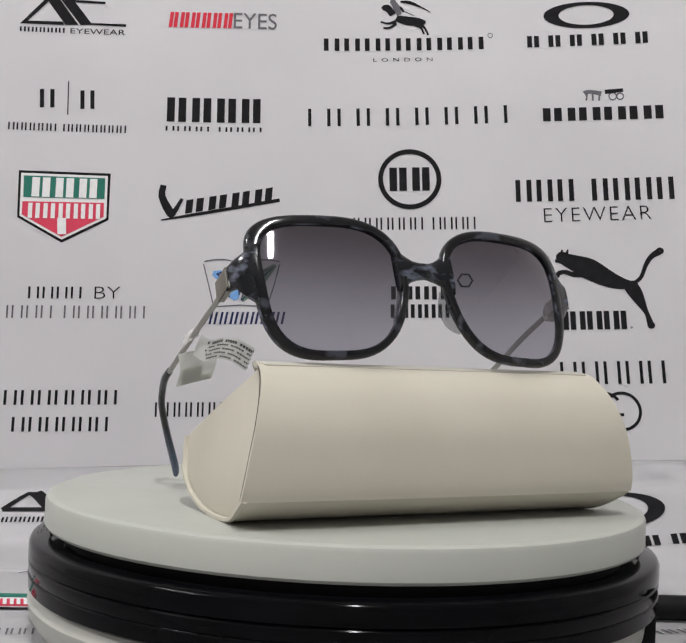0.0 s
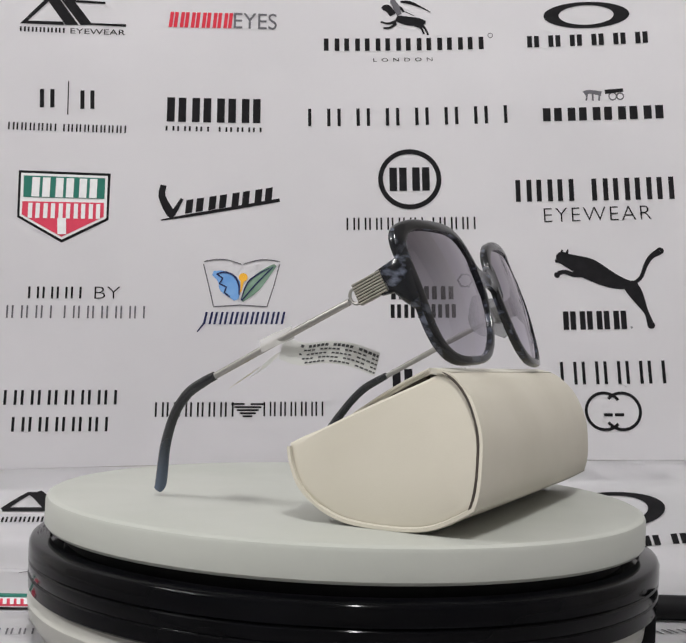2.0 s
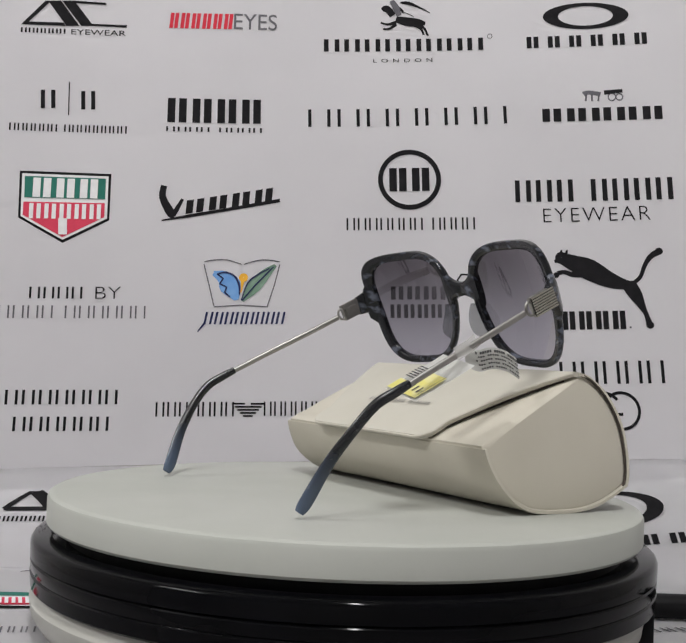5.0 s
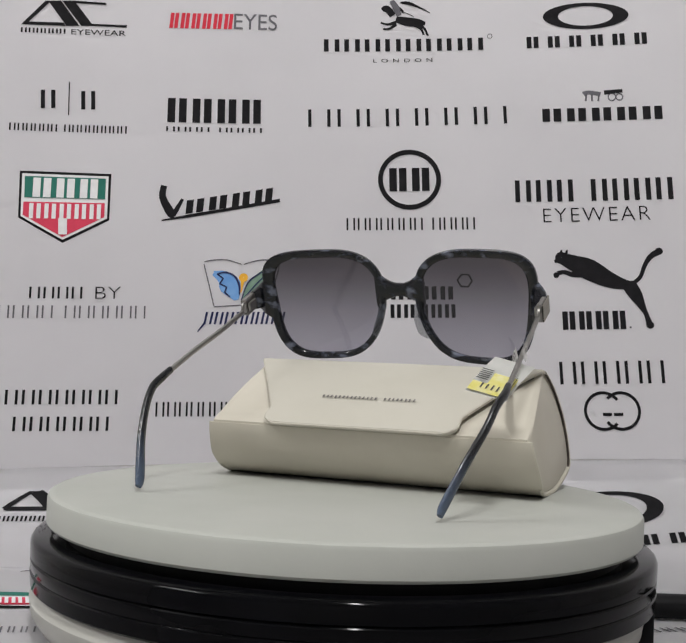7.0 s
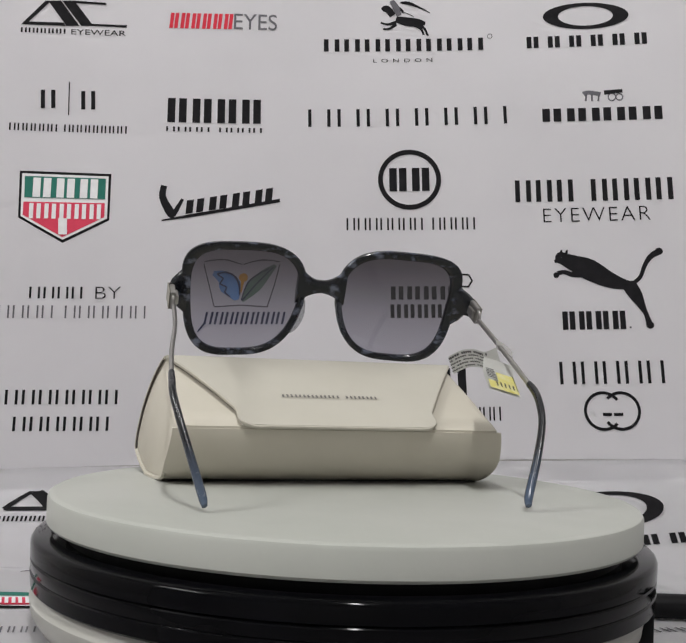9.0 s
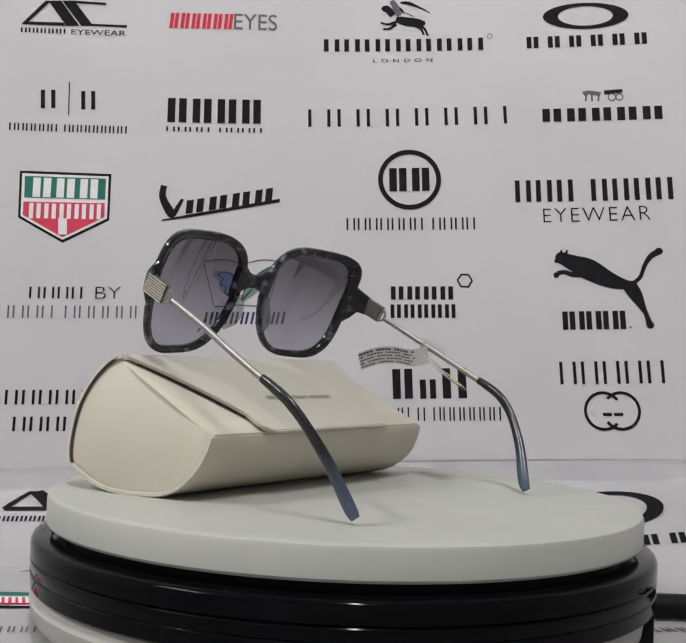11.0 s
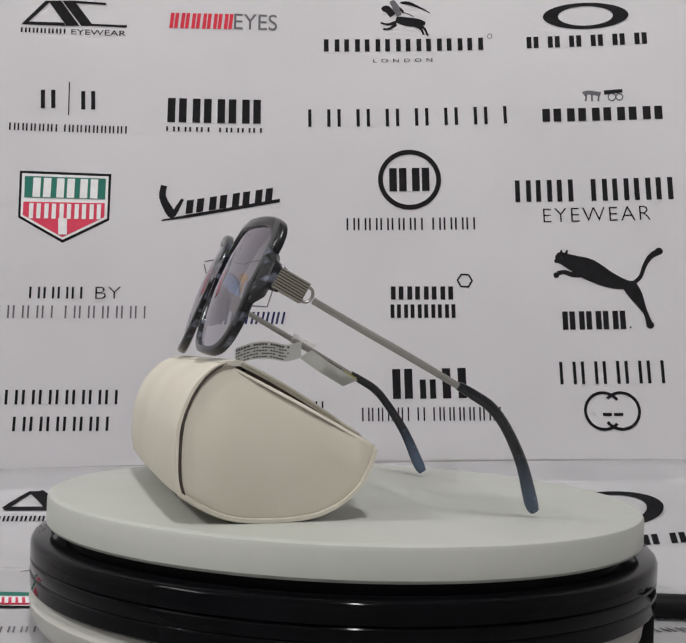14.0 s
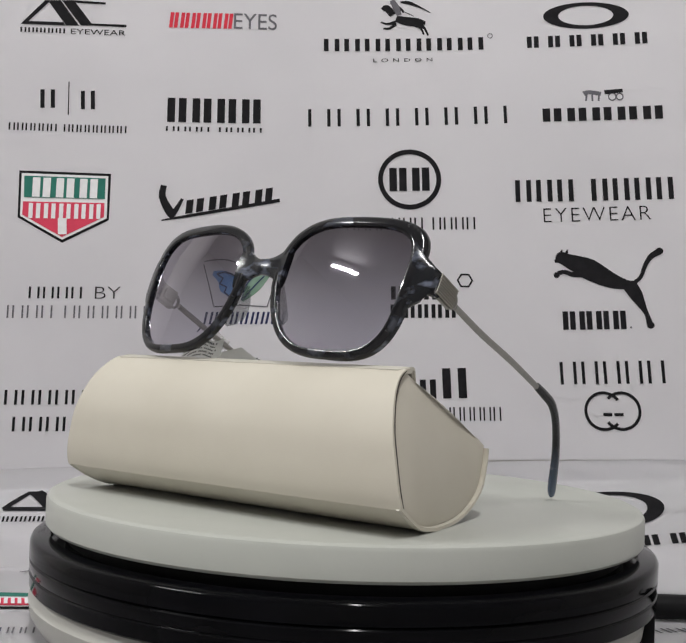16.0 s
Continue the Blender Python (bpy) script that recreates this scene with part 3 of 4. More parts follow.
# ---- the turntable ----
def turntable():
    thing = tagged(new("turntable"), "motorised display turntable with white plate on black ring and cream base", "turntable")
    thing.location = (0.0012, 0, FLOOR_Z)
    h = -FLOOR_Z
    plate = part("plate", lathe([(0.0005, h - 0.0131), (0.1227, h - 0.0131), (0.1253, h - 0.0127), (0.1263, h - 0.0115), (0.1263, h - 0.0022), (0.1257, h - 0.0008), (0.1243, h - 0.0001), (0.1228, h), (0.0005, h)], 160), PLATE, thing, "smooth white plastic plate")
    part("spindle_disc", lathe([(0.0005, h - 0.0185), (0.118, h - 0.0185), (0.118, h - 0.0131), (0.0005, h - 0.0131)]), RUBBER, thing, "dark recessed disc")
    part("ring", lathe([(0.100, h - 0.036), (0.1302, h - 0.0372), (0.1315, h - 0.0362), (0.1319, h - 0.0310), (0.1313, h - 0.0304), (0.1317, h - 0.0298), (0.1319, h - 0.0258), (0.1313, h - 0.0251), (0.1320, h - 0.0244), (0.1320, h - 0.0190), (0.1313, h - 0.0176), (0.1304, h - 0.0170), (0.1240, h - 0.0164), (0.1236, h - 0.0185), (0.100, h - 0.0185)], 160), BLACK, thing, "glossy black grooved plastic ring")
    part("base", lathe([(0.0005, 0.0009), (0.120, 0.0009), (0.1250, 0.0030), (0.1288, 0.0090), (0.1296, 0.0140), (0.1262, h - 0.0368), (0.0005, h - 0.0368)], 128), BASE, thing, "cream plastic base").location = (-0.0022, 0, 0)
    b = box(-0.003, 0.003, -0.004, 0.004, 0.0009, h - 0.037, 0.0006)
    bmesh.ops.transform(b, matrix=pose(0.1215, -0.041, 0, 0, 0, -18), verts=b.verts)
    part("foot", b, RUBBER, thing, "black rubber foot")
    return thing, plate


TURNTABLE, PLATE_PART = turntable()

# the power plug and its lead behind the turntable
plug = tagged(new("power_plug"), "black cylindrical power plug with its lead by the turntable", "plug")
plug.location = (0.128, -0.006, FLOOR_Z)
part("plug_body", tube([(0.0050, 0.03, 0.0062), (0.03, 0.0305, 0.0062), (0.09, 0.033, 0.0062)], [(0.0057, 0.0057), (0.0057, 0.0057), (0.0057, 0.0057)], (0, 0, 1)), RUBBER, plug)
part("lead", tube([(0.088, 0.033, 0.0032), (0.14, 0.04, 0.0028), (0.2, 0.10, 0.0028), (0.27, 0.18, 0.0028)], [(0.0022, 0.0022)] * 4, (0, 0, 1)), RUBBER, plug)


# ---- the spectacle case ----
# profile in (depth from the front edge, height)
def case_profile():
    pts = [(-0.0012, 0.0102), (-0.0025, 0.0150), (-0.0029, 0.0230), (-0.0018, 0.0350), (0.0030, 0.0460), (0.0092, 0.0526), (0.0145, 0.0557), (0.0185, 0.0565)]
    return [tuple(q) for q in spline(pts, 4)]


def case():
    thing = tagged(new("spectacle_case"), "cream leather clamshell spectacle case lying closed on the turntable plate", "case")
    spin_place = pose(0.0391, -0.0758, 0, 0, 0, 27.0)

    def place(bm):
        bmesh.ops.transform(bm, matrix=spin_place, verts=bm.verts)
        return bm

    def half_len(d, z, s=1):
        c = min(1.0, max(0.0, z / 0.0565))
        low = 0.0035 * max(0.0, (0.012 - z) / 0.012) ** 1.5
        swell = 1.8 - 0.55 * min(1.0, max(0.0, (d - 0.004) / 0.016))
        full = 0.0836 - (0.0080 if s > 0 else 0.0015) * min(1.0, max(0.0, (d - 0.025) / 0.05))
        return 0.0724 + (full - 0.0724) * (1.0 - c ** swell) - low

    def bow(x, d):
        """The padded front recedes a little towards its ends."""
        return d + 0.0015 * min(1.0, abs(x) / 0.082) ** 3.5 * max(0.0, 1.0 - max(d, 0.0) / 0.03)

    front = case_profile()
    under = [tuple(q) for q in spline([(-0.0012, 0.0102), (0.0050, 0.0066), (0.0140, 0.0024), (0.0240, 0.0004), (0.0360, 0.0001), (0.0485, 0.0010), (0.0585, 0.0048), (0.0672, 0.0120), (0.0722, 0.0207), (0.0740, 0.0272)], 4)]
    slope = [(0.0740 + (0.0185 - 0.0740) * k / 10, 0.0272 + (0.0553 - 0.0272) * k / 10 + 0.0006 * math.sin(math.pi * k / 10)) for k in range(1, 11)]
    loop = front[:-1] + [(d, z) for d, z in slope[::-1]] + under[::-1][:-1]
    # inner body with flat end panels
    bm = bmesh.new()
    cx, cz = 0.034, 0.028
    rows = []
    for s in (-1, 1):
        for inset, pull in ((0.07, 0.0), (0.022, 0.0), (0.0, 0.0013)):
            row = []
            for k, (d, z) in enumerate(loop):
                soft = 0.0032 if inset == 0 and len(front) <= k < len(front) + len(slope) - 2 else (0.0008 if inset == 0.022 and len(front) <= k < len(front) + len(slope) - 2 else 0.0)
                d2, z2 = d + (cx - d) * (inset + 0.012), z + (cz - z) * (inset + 0.012)
                hx = half_len(d, z, s) - (pull if inset == 0 else 0.0011 - 0.010 * inset) - soft
                row.append((s * hx, bow(hx, d2), z2))
            rows.append(row)
    order = [rows[0], rows[1], rows[2], rows[5], rows[4], rows[3]]
    vs = grid(bm, order, close_u=True)
    bm.faces.new(vs[0])
    bm.faces.new(vs[-1])
    part("body", place(bm), LEATHER, thing)

    def skin(run, over, thick, edge):
        bm = bmesh.new()
        n = 24
        rows = []
        for d, z in run:
            lo, hi = -half_len(d, z, -1) - over, half_len(d, z, 1) + over
            rows.append([(lo + (hi - lo) * k / n, bow(lo + (hi - lo) * k / n, d), z) for k in range(n + 1)])
        grid(bm, rows)
        bmesh.ops.recalc_face_normals(bm, faces=bm.faces)
        c = Vector((0, cx, cz))
        if sum((f.calc_center_median() - c).dot(f.normal) for f in bm.faces) < 0:
            bmesh.ops.reverse_faces(bm, faces=bm.faces)
        bmesh.ops.solidify(bm, geom=bm.faces[:], thickness=thick)
        return bm

    # the wrap that runs from under the case up its front
    wrap = part("front_panel", place(skin(under[::-1][1:] + front[1:], 0.0008, 0.0012, 0)), LEATHER, thing)
    # the lid: from the ridge down the slope, ending in a flap with cut corners
    bm = bmesh.new()
    rows = []
    n = 28
    steps = 34
    for i in range(steps + 1):
        t = i / steps
        d = 0.0145 + (0.0778 - 0.0145) * t
        z = 0.0570 - 0.0285 * max(0.0, (t - 0.10) / 0.90) ** 1.06 + 0.0012 * math.sin(math.pi * t)
        if t < 0.10:
            z = 0.0560 + 0.010 * t
        hl = 0.0724 - 0.0015 * max(0.0, 1.0 - t / 0.06)
        if t > 0.12:
            hl = 0.0724 - 0.0262 * min(1.0, (t - 0.12) / 0.70)
        tail = (1.0 - t) * (0.0778 - 0.0145)
        if tail < 0.006:
            hl -= 0.006 - math.sqrt(max(0.0, 0.006 ** 2 - (0.006 - tail) ** 2))
        rows.append([(-hl + 2 * hl * k / n, d, z) for k in range(n + 1)])
    grid(bm, rows)
    bmesh.ops.recalc_face_normals(bm, faces=bm.faces)
    if sum(f.normal.z for f in bm.faces) < 0:
        bmesh.ops.reverse_faces(bm, faces=bm.faces)
    edge_rows = rows
    bmesh.ops.solidify(bm, geom=bm.faces[:], thickness=0.0022)
    lid = part("lid", place(bm), LEATHER_LID, thing, "smooth cream lid flap with cut corners")
    # stitched edge round the flap
    rim = [Vector(r[0]) for r in edge_rows[4:]] + [Vector(q) for q in edge_rows[-1][1:-1]] + [Vector(r[-1]) for r in edge_rows[4:]][::-1]
    rim = [tuple(q + Vector((0, 0, -0.0008))) for q in rim[::2]]
    part("flap_edge", place(tube(rim, [(0.0007, 0.0007)] * len(rim), (0, 0.3, 1), 6, 2)), PIPING, lid, "folded leather edge")
    for s in (-1, 1):
        # dark rod as painted shade under the lid, seam along the end panel's front
        gap = [tuple(Vector(r[0 if s < 0 else -1]) + Vector((-s * 0.0028, 0, -0.0028))) for r in edge_rows[5:-3:2]]
        part("lid_gap_shade", place(tube(gap, [(0.0012, 0.0012)] * len(gap), (1, 0, 0), 8, 2)), SEAM_SHADE, thing, "dark rod standing in for shade below the lid")
        seam = [(s * (half_len(d, z, s) + 0.0001), bow(half_len(d, z, s), d) + 0.0018, z) for d, z in front[:-4:3]]
        part("end_seam", place(tube(seam, [(0.0006, 0.0006)] * len(seam), (0, 1, 0), 6, 2)), SEAM_SHADE, thing, "dark edge seam")
        pipe = [(s * (half_len(d, z, s) - 0.0004), bow(half_len(d, z, s), d), z + 0.0006) for d, z in under[:-12:3]]
        part("piping", place(tube(pipe, [(0.0010, 0.0010)] * len(pipe), (1, 0, 0), 8, 3)), PIPING, thing, "cream piping")
    # the stamped maker's name as plain bars
    bm = bmesh.new()

    def lid_z(t):
        return 0.0570 - 0.0285 * max(0.0, (t - 0.10) / 0.90) ** 1.06 + 0.0012 * math.sin(math.pi * t) + 0.00075

    x = 0.0238
    for g in (7, 4):
        for _ in range(g):
            for x0, w in ((x, 0.0009), (x - 0.0021, 0.0009)):
                q = []
                for dx, t in ((0, 0.672), (w, 0.672), (w, 0.705), (0, 0.705)):
                    q.append(bm.verts.new((x0 - dx, 0.0145 + 0.0633 * t, lid_z(t))))
                bm.faces.new(q)
            x -= 0.0040
        x -= 0.0026
    part("stamped_bars", place(bm), STAMP, lid, "dark stamped print", smooth=False)
    return thing


CASE = case()


# ---- the sunglasses ----
# local axes: x across the front, y towards the ear tips, z up from the plate
TILT = radians(20)
UP = Vector((0, math.sin(TILT), math.cos(TILT)))
FWD = Vector((0, -math.cos(TILT), math.sin(TILT)))
VERTEX = Vector((0, -0.0284, 0.0871))
SKEW = Vector((math.cos(radians(1.0)), math.sin(radians(1.0))))
LENS_X, LENS_W, LENS_H = 0.0384, 0.0306, 0.0290
GLASSES_PLACE = pose(0.0164, -0.0334, 0, 0, 0, 25.0)


def front_point(a, b, d=0.0):
    """A place on the bowed front: a across, b up, d forward."""
    s = 1 if a > 0 else -1
    k = min(1.0, abs(a) / 0.012)
    sag = k * ((a - s * LENS_X) ** 2 + b * b) / 0.27 + a * a / 0.75
    sag += (1 - k) * ((0.012 - LENS_X) ** 2 + b * b) / 0.27 * 0.9
    q = VERTEX + Vector((a, 0, 0)) + UP * b + FWD * (d - sag)
    # the front sits a little askew on its temples
    q.x, q.y = q.x * SKEW.x - (q.y + 0.02) * SKEW.y, (q.y + 0.02) * SKEW.x + q.x * SKEW.y - 0.02
    return q


def outline(t, grow=0.0):
    """The lens outline, t once round; +a is outward."""
    c, s = math.cos(t), math.sin(t)
    n = 4.1 if c > 0 and s > 0 else 3.1
    r = (abs(c) ** n + abs(s) ** n) ** (-1 / n)
    a, b = LENS_W * r * c, LENS_H * r * s
    a *= 1.0 + 0.06 * b / LENS_H
    if a > 0:
        a += 0.0012 * (b / LENS_H)
    else:
        b -= 0.0020 * (a / LENS_W) ** 2 * (1 if b > 0 else 0.0)
    a += 0.0060 * max(0.0, -b / LENS_H) ** 1.3 * (0.5 - 0.5 * a / LENS_W)
    k = math.hypot(a, b)
    return a * (1 + grow / k), b * (1 + grow / k)


def glasses():
    thing = tagged(new("sunglasses"), "oversized square sunglasses, marbled black frame, smoke gradient lenses, thin silver temples", "sunglasses")

    def place(bm):
        bmesh.ops.transform(bm, matrix=GLASSES_PLACE, verts=bm.verts)
        return bm

    N = 96
    for s in (-1, 1):
        # rim: a rounded section swept round the outline, broader above and outside
        rows = []
        for i in range(N):
            t = 2 * math.pi * i / N
            wide = 0.0034 + 0.0009 * max(0.0, math.sin(t)) + 0.0008 * max(0.0, math.cos(t)) - 0.0003 * max(0.0, -math.sin(t))
            wide += 0.0016 * math.exp(-((math.degrees(t) - 38) / 20) ** 2)
            deep = 0.0036
            row = []
            for k in range(14):
                ang = 2 * math.pi * k / 14
                ca, sa = math.cos(ang), math.sin(ang)
                ex = math.copysign(abs(ca) ** 0.6, ca) * 0.5
                ey = math.copysign(abs(sa) ** 0.6, sa) * 0.5
                a, b = outline(t, -wide / 2 + ex * wide + (wide - 0.0042) * 0.4)
                row.append(front_point(s * (LENS_X + a), b, ey * deep))
            rows.append(row)
        bm = bmesh.new()
        grid(bm, rows, close_u=True, close_v=True)
        rim = part("rim", place(bm), ACETATE, thing, "glossy acetate rim, black in front and marbled grey behind")
        # laminated: a black front layer on a marbled back layer
        rim.data.materials.append(ACETATE_DARK)
        for face in rim.data.polygons:
            if 1 <= face.index % 14 <= 5:
                face.material_index = 1
        # lens: two curved faces one and a half millimetres apart
        bm = bmesh.new()
        faces = []
        for d in (0.0002,):
            c = bm.verts.new(front_point(s * LENS_X, 0, d))
            rings = []
            for q in range(1, 9):
                ringv = []
                for i in range(48):
                    a, b = outline(2 * math.pi * i / 48, -0.0028)
                    ringv.append(bm.verts.new(front_point(s * (LENS_X + a * q / 8), b * q / 8, d)))
                rings.append(ringv)
            for i in range(48):
                bm.faces.new((c, rings[0][i], rings[0][(i + 1) % 48]))
                for q in range(7):
                    bm.faces.new((rings[q][i], rings[q + 1][i], rings[q + 1][(i + 1) % 48], rings[q][(i + 1) % 48]))
        part("lens", place(bm), LENS, thing, "smoke grey lens fading lighter downward")
        # nose pad moulded on the inner rim
        pad = [front_point(s * 0.0092, 0.0015, -0.0030), front_point(s * 0.0096, -0.0045, -0.0046), front_point(s * 0.0116, -0.0100, -0.0050), front_point(s * 0.0142, -0.0152, -0.0022)]
        part("nose_pad", place(tube([tuple(q) for q in pad], [(0.0012, 0.0015), (0.0015, 0.0032), (0.0015, 0.0034), (0.0010, 0.0014)], (1, 0, 0.35), 14, 8)), PAD, thing, "smoky clear moulded nose pad")
        # end piece between rim and hinge
        stations = ((front_point(s * 0.0668, 0.0050, -0.0002), FWD, 0.0128, 0.0016), (front_point(s * 0.0688, 0.0052, -0.0004), (FWD + Vector((s * 0.3, 0, 0))).normalized(), 0.0110, 0.0020),
                    (front_point(s * 0.0714, 0.0052, -0.0014), (FWD + Vector((s * 0.9, 0, 0))).normalized(), 0.0082, 0.0022),
                    (Vector((s * 0.0732, -0.0135, 0.0882)), (FWD + Vector((s * 2.0, 0, 0))).normalized(), 0.0056, 0.0021), (Vector((s * 0.0748, -0.0100, 0.0862)), Vector((s, 0, 0)), 0.0047, 0.0017))
        rows = []
        for c, out, hh, tt in stations:
            rows.append([c + UP * hh * math.copysign(abs(math.cos(w)) ** 0.55, math.cos(w)) + out * tt * math.copysign(abs(math.sin(w)) ** 0.55, math.sin(w)) for w in [2 * math.pi * k / 16 for k in range(16)]])
        bm = bmesh.new()
        vs = grid(bm, rows, close_u=True)
        bm.faces.new(vs[0])
        bm.faces.new(vs[-1])
        part("end_piece", place(bm), ACETATE, thing, "marbled black acetate end piece")
    # bridge
    rows = []
    for i in range(25):
        a = -0.0124 + 0.0248 * i / 24
        k = (abs(a) / 0.0124) ** 2
        top, low = 0.0114 + 0.0078 * k, 0.0046 - 0.0060 * k
        hh, mid = (top - low) / 2, (top + low) / 2
        row = []
        for q in range(14):
            ang = 2 * math.pi * q / 14
            row.append(front_point(a, mid + hh * math.copysign(abs(math.cos(ang)) ** 0.7, math.cos(ang)), 0.0019 * math.copysign(abs(math.sin(ang)) ** 0.7, math.sin(ang))))
        rows.append(row)
    bm = bmesh.new()
    vs = grid(bm, rows, close_u=True)
    bm.faces.new(vs[0])
    bm.faces.new(vs[-1])
    part("bridge", place(bm), ACETATE, thing, "marbled acetate bridge")

    temples = {}
    for s, ac, bend, tip, far in ((-1, -0.0769, -0.0757, -0.0618, -0.0037), (1, 0.0799, 0.0800, 0.0690, -0.0022)):
        # ribbed metal hinge block
        temple = part("temple", place(tube([(s * 0.0745, 0.0018, 0.0795), (s * 0.0755, 0.020, 0.0700), (s * 0.0762 if s < 0 else 0.0783, 0.040, 0.0595), (ac, 0.0600, 0.0488)], [(0.0010, 0.0013), (0.0010, 0.0014), (0.0010, 0.0014), (0.0010, 0.0013)], (1, 0, 0), 12, 8)), METAL, thing, "thin silver metal temple")
        temples[s] = temple
        slope = radians(-27)
        block = pose(s * 0.0749, -0.0068, 0.0846, math.degrees(slope), 0, 0)
        bm = box(-0.0012, 0.0012, -0.0062, 0.0062, -0.0042, 0.0042, 0.0004)
        bmesh.ops.transform(bm, matrix=block, verts=bm.verts)
        hinge = part("hinge_block", place(bm), METAL, temple, "ribbed silver metal hinge block", smooth=False)
        bm = box(-0.0002, 0.0002, -0.0060, 0.0060, -0.0040, 0.0040)
        bmesh.ops.transform(bm, matrix=block @ Matrix.Translation((s * 0.0013, 0, 0)), verts=bm.verts)
        part("groove_plate", place(bm), METAL_DARK, hinge, "dark grooves", smooth=False)
        for r in range(8):
            z = -0.0037 + 0.0074 * r / 7
            bm = bmesh.new()
            bmesh.ops.create_cone(bm, cap_ends=True, segments=10, radius1=0.00039, radius2=0.00039, depth=0.0120, matrix=block @ Matrix.Translation((s * 0.00155, 0, z)) @ Matrix.Rotation(math.pi / 2, 4, "X"))
            part("rib", place(bm), METAL_WARM, hinge)
        # inner hinge leaf with a screw
        bm = box(-0.0007, 0.0007, -0.0030, 0.0042, -0.0022, 0.0022, 0.0003)
        bmesh.ops.transform(bm, matrix=block @ Matrix.Translation((-s * 0.0020, 0.001, 0)), verts=bm.verts)
        part("hinge_leaf", place(bm), METAL, hinge)
        # open loop that joins block and rod
        loop = []
        for k in range(17):
            t = 2 * math.pi * k / 16
            loop.append(tuple(block @ Vector((0, 0.0068 + 0.0022 * math.cos(t), 0.0 + 0.0028 * math.sin(t)))))
        part("loop", place(tube(loop, [(0.0007, 0.0006)] * 17, (1, 0, 0), 8, 2)), METAL, temple, "small silver loop")
        # dyed ear tip
        part("ear_tip", place(tube([(ac - s * 0.0002, 0.0572, 0.0505), (ac, 0.0630, 0.0474), (bend, 0.0705, 0.0427), (bend - s * 0.0018, 0.0785 + 0.3 * far, 0.0345), ((bend + tip) / 2, 0.0872 + 0.6 * far, 0.0215), (tip + s * 0.001, 0.0945 + far, 0.0065), (tip, 0.0968 + far, 0.0024)],
                                     [(0.0013, 0.0017), (0.0015, 0.0020), (0.0015, 0.0021), (0.0015, 0.0021), (0.0016, 0.0024), (0.0017, 0.0028), (0.0011, 0.0019)], (1, 0, 0), 14, 8)), TIP, temple, "ear tip fading from black to clear blue")

    # the price tag folded round one temple: a clear wrap and two paper tails
    def strip(points, wide, mat, name, parent, label="", over=0.0):
        path = spline(points, 6)
        bm = bmesh.new()
        grid(bm, [[tuple(Vector(q) - Vector(wide) / 2 * f + Vector((0, 0, over))) for f in (1, 0.33, -0.33, -1)] for q in path])
        bmesh.ops.solidify(bm, geom=bm.faces[:], thickness=0.00025)
        return part(name, place(bm), mat, parent, label)

    tmp = temples[-1]
    x = -0.0758
    wrap = strip([(x + 0.0016, 0.0250, 0.0680), (x - 0.0012, 0.0310, 0.0650), (x - 0.0016, 0.0370, 0.0622)], (0.001, 0.002, 0.0046), FILM, "tag_wrap", tmp, "clear film wrap of the price tag")
    tail = [(x + 0.0022, 0.0300, 0.0622), (x + 0.0044, 0.0220, 0.0600), (x + 0.0068, 0.0130, 0.0612), (x + 0.0095, 0.0040, 0.0604), (x + 0.0125, -0.0050, 0.0572)]
    wide = (0.0030, -0.0005, 0.0085)
    paper_tail = strip(tail, wide, TAG_WHITE, "tag_tail", tmp, "white paper tail with fine dark print")
    path = spline(tail, 6)
    for line, (lo, hi) in enumerate(((0.34, 0.05), (0.16, 0.12), (-0.02, 0.0), (-0.20, 0.10), (-0.38, 0.2))):
        for side in (-0.0004, 0.0004):
            bm = bmesh.new()
            for i in range(int(5 + hi * 10), len(path) - 1):
                if (i * 7 + line * 3) % 6 == 0:
                    continue
                q0, q1 = Vector(path[i]), Vector(path[i + 1])
                hgt = 0.07 if line else 0.12
                off = Vector((side * 0.9, 0, 0))
                w = Vector(wide)
                p0, p1 = q0.lerp(q1, 0.12), q0.lerp(q1, 0.86)
                bm.faces.new([bm.verts.new(v) for v in (p0 + w * (lo - hgt / 2) + off, p1 + w * (lo - hgt / 2) + off, p1 + w * (lo + hgt / 2) + off, p0 + w * (lo + hgt / 2) + off)])
            part("tag_print", place(bm), TAG_INK, paper_tail, smooth=False)
    back = [(x + 0.0030, 0.0320, 0.0600), (x + 0.0070, 0.0420, 0.0530), (x + 0.0090, 0.0545, 0.0460)]
    wide = (0.0165, 0.0030, 0.0040)
    label_tail = strip(back, wide, TAG_WHITE, "tag_label", tmp, "white label with a yellow field")
    w = Vector(wide)
    q0, q1 = Vector(back[1]) + Vector((0, 0.0010, 0.0008)), Vector(back[2]) + Vector((0, 0.0004, 0.0008))

    def on_label(bm, along0, along1, across0, across1, over):
        up = Vector((0, 0, over))
        bm.faces.new([bm.verts.new(q0.lerp(q1, f) + w * g + up) for f, g in ((along0, across0), (along1, across0), (along1, across1), (along0, across1))])

    bm = bmesh.new()
    on_label(bm, -0.12, 0.96, -0.46, 0.12, 0.0)
    on_label(bm, 0.48, 0.96, 0.12, 0.46, 0.0)
    part("yellow_field", place(bm), TAG_YELLOW, label_tail, smooth=False)
    bm = bmesh.new()
    for k in range(6):
        on_label(bm, -0.20 + 0.10 * k, -0.155 + 0.10 * k, 0.16, 0.44, 0.0003)
    for k in range(5):
        on_label(bm, 0.52, 0.78, -0.34 + 0.13 * k, -0.30 + 0.13 * k, 0.0003)
    on_label(bm, -0.16, 0.80, -0.435, -0.42, 0.0003)
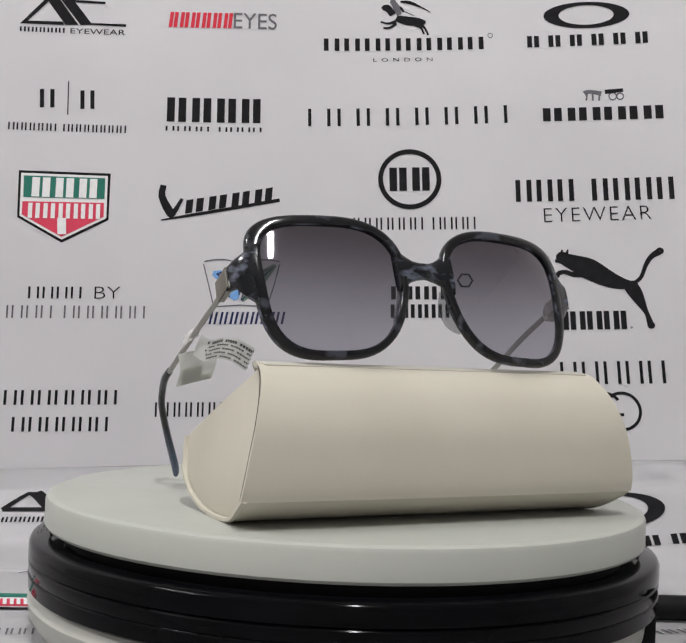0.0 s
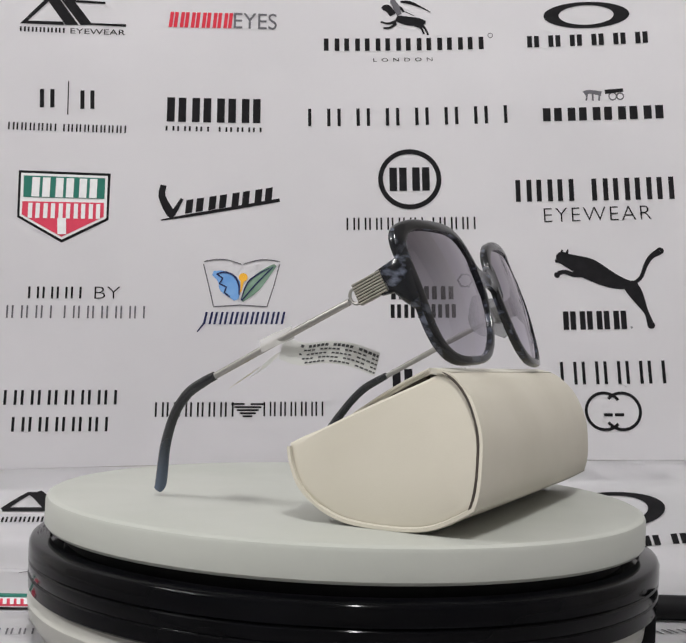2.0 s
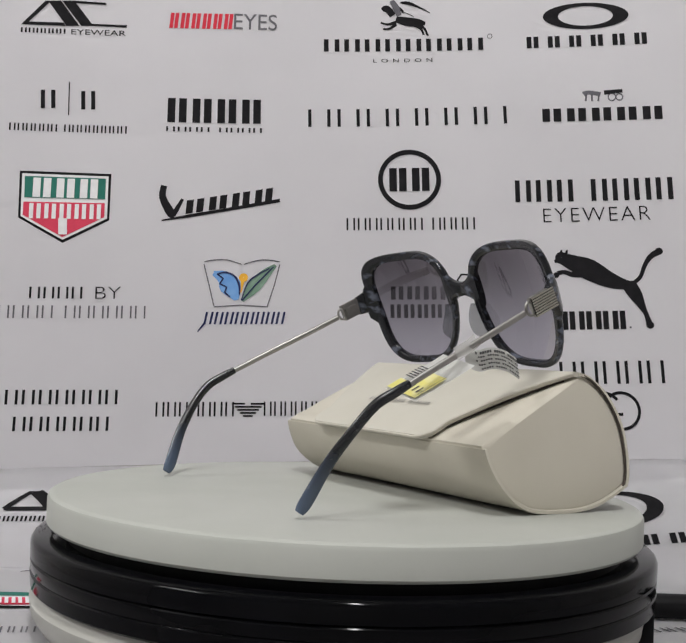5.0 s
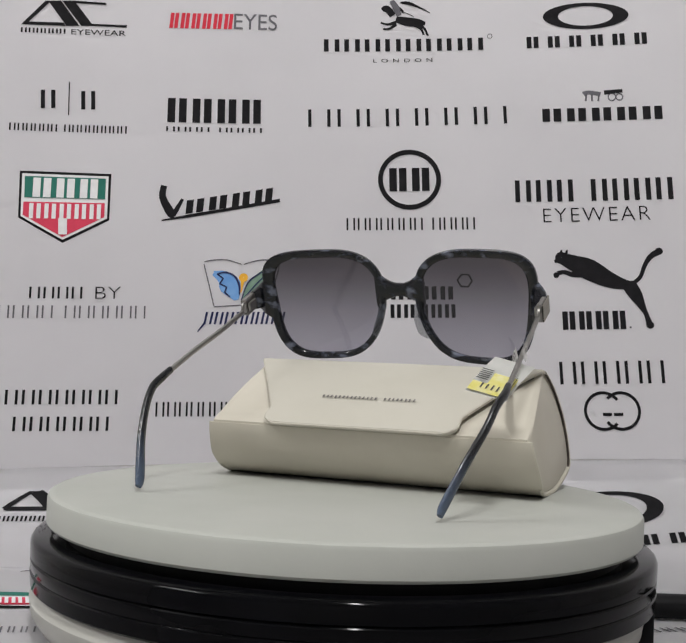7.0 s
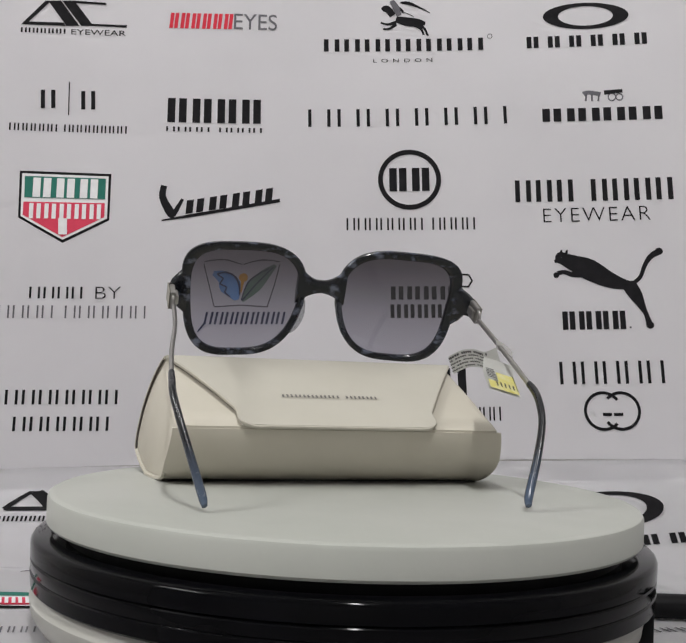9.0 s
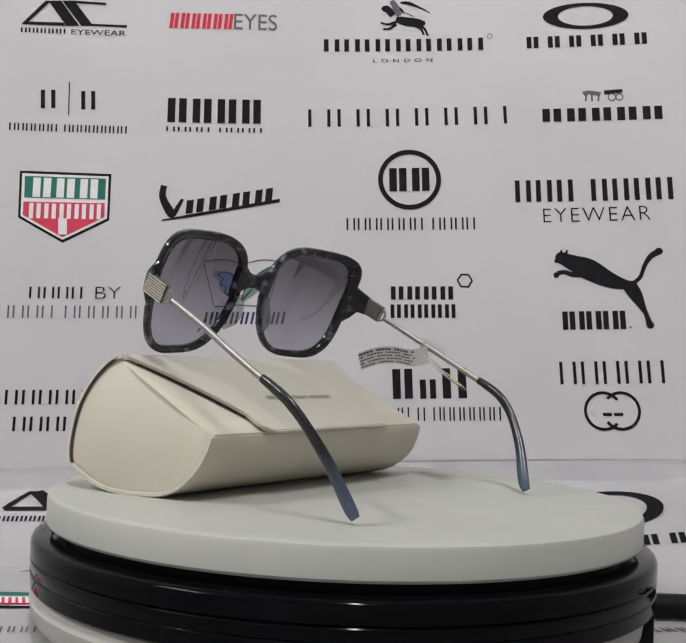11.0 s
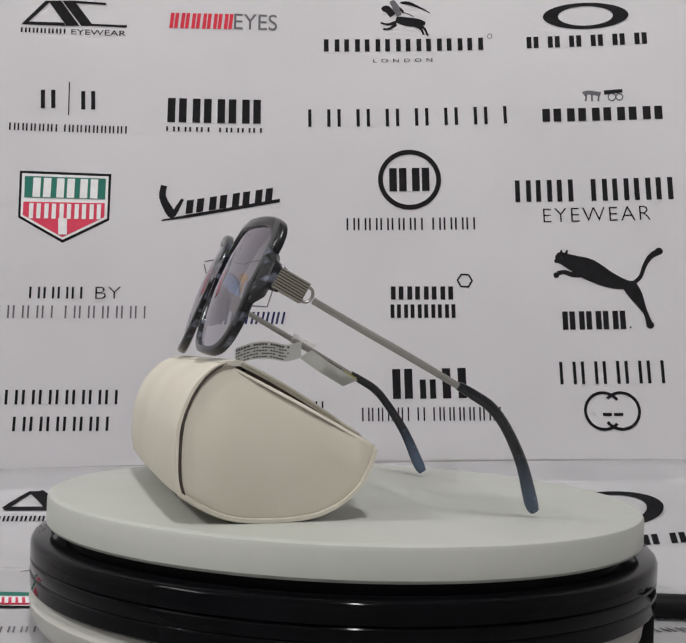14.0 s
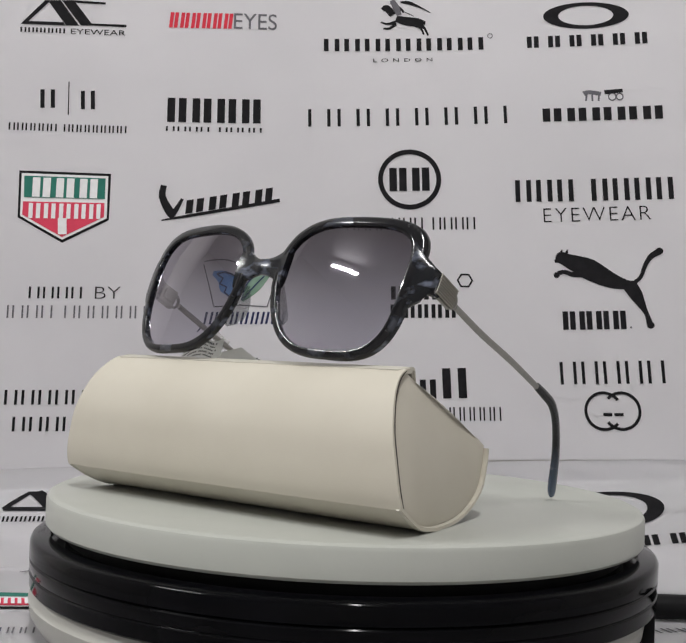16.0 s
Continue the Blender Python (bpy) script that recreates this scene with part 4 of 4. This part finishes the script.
    part("label_print", place(bm), TAG_INK, label_tail, smooth=False)
    return thing


GLASSES = glasses()


# ---- what turns ----
def motions():
    # the plate turns once in about twenty seconds, not quite evenly
    turn = [0.0, 18.98, 37.78, 57.53, 76.67, 95.14, 113.32, 131.61, 150.43, 169.72, 188.78, 207.31, 224.88, 242.16, 259.37, 277.39, 296.49]
    for thing in (CASE, GLASSES):
        walk(thing, [(t, pose(0.0016, -0.0002, 0, 0, 0, a)) for t, a in enumerate(turn)])
    walk(PLATE_PART, [(t, pose(0, 0, 0, 0, 0, a)) for t, a in enumerate(turn)])


motions()
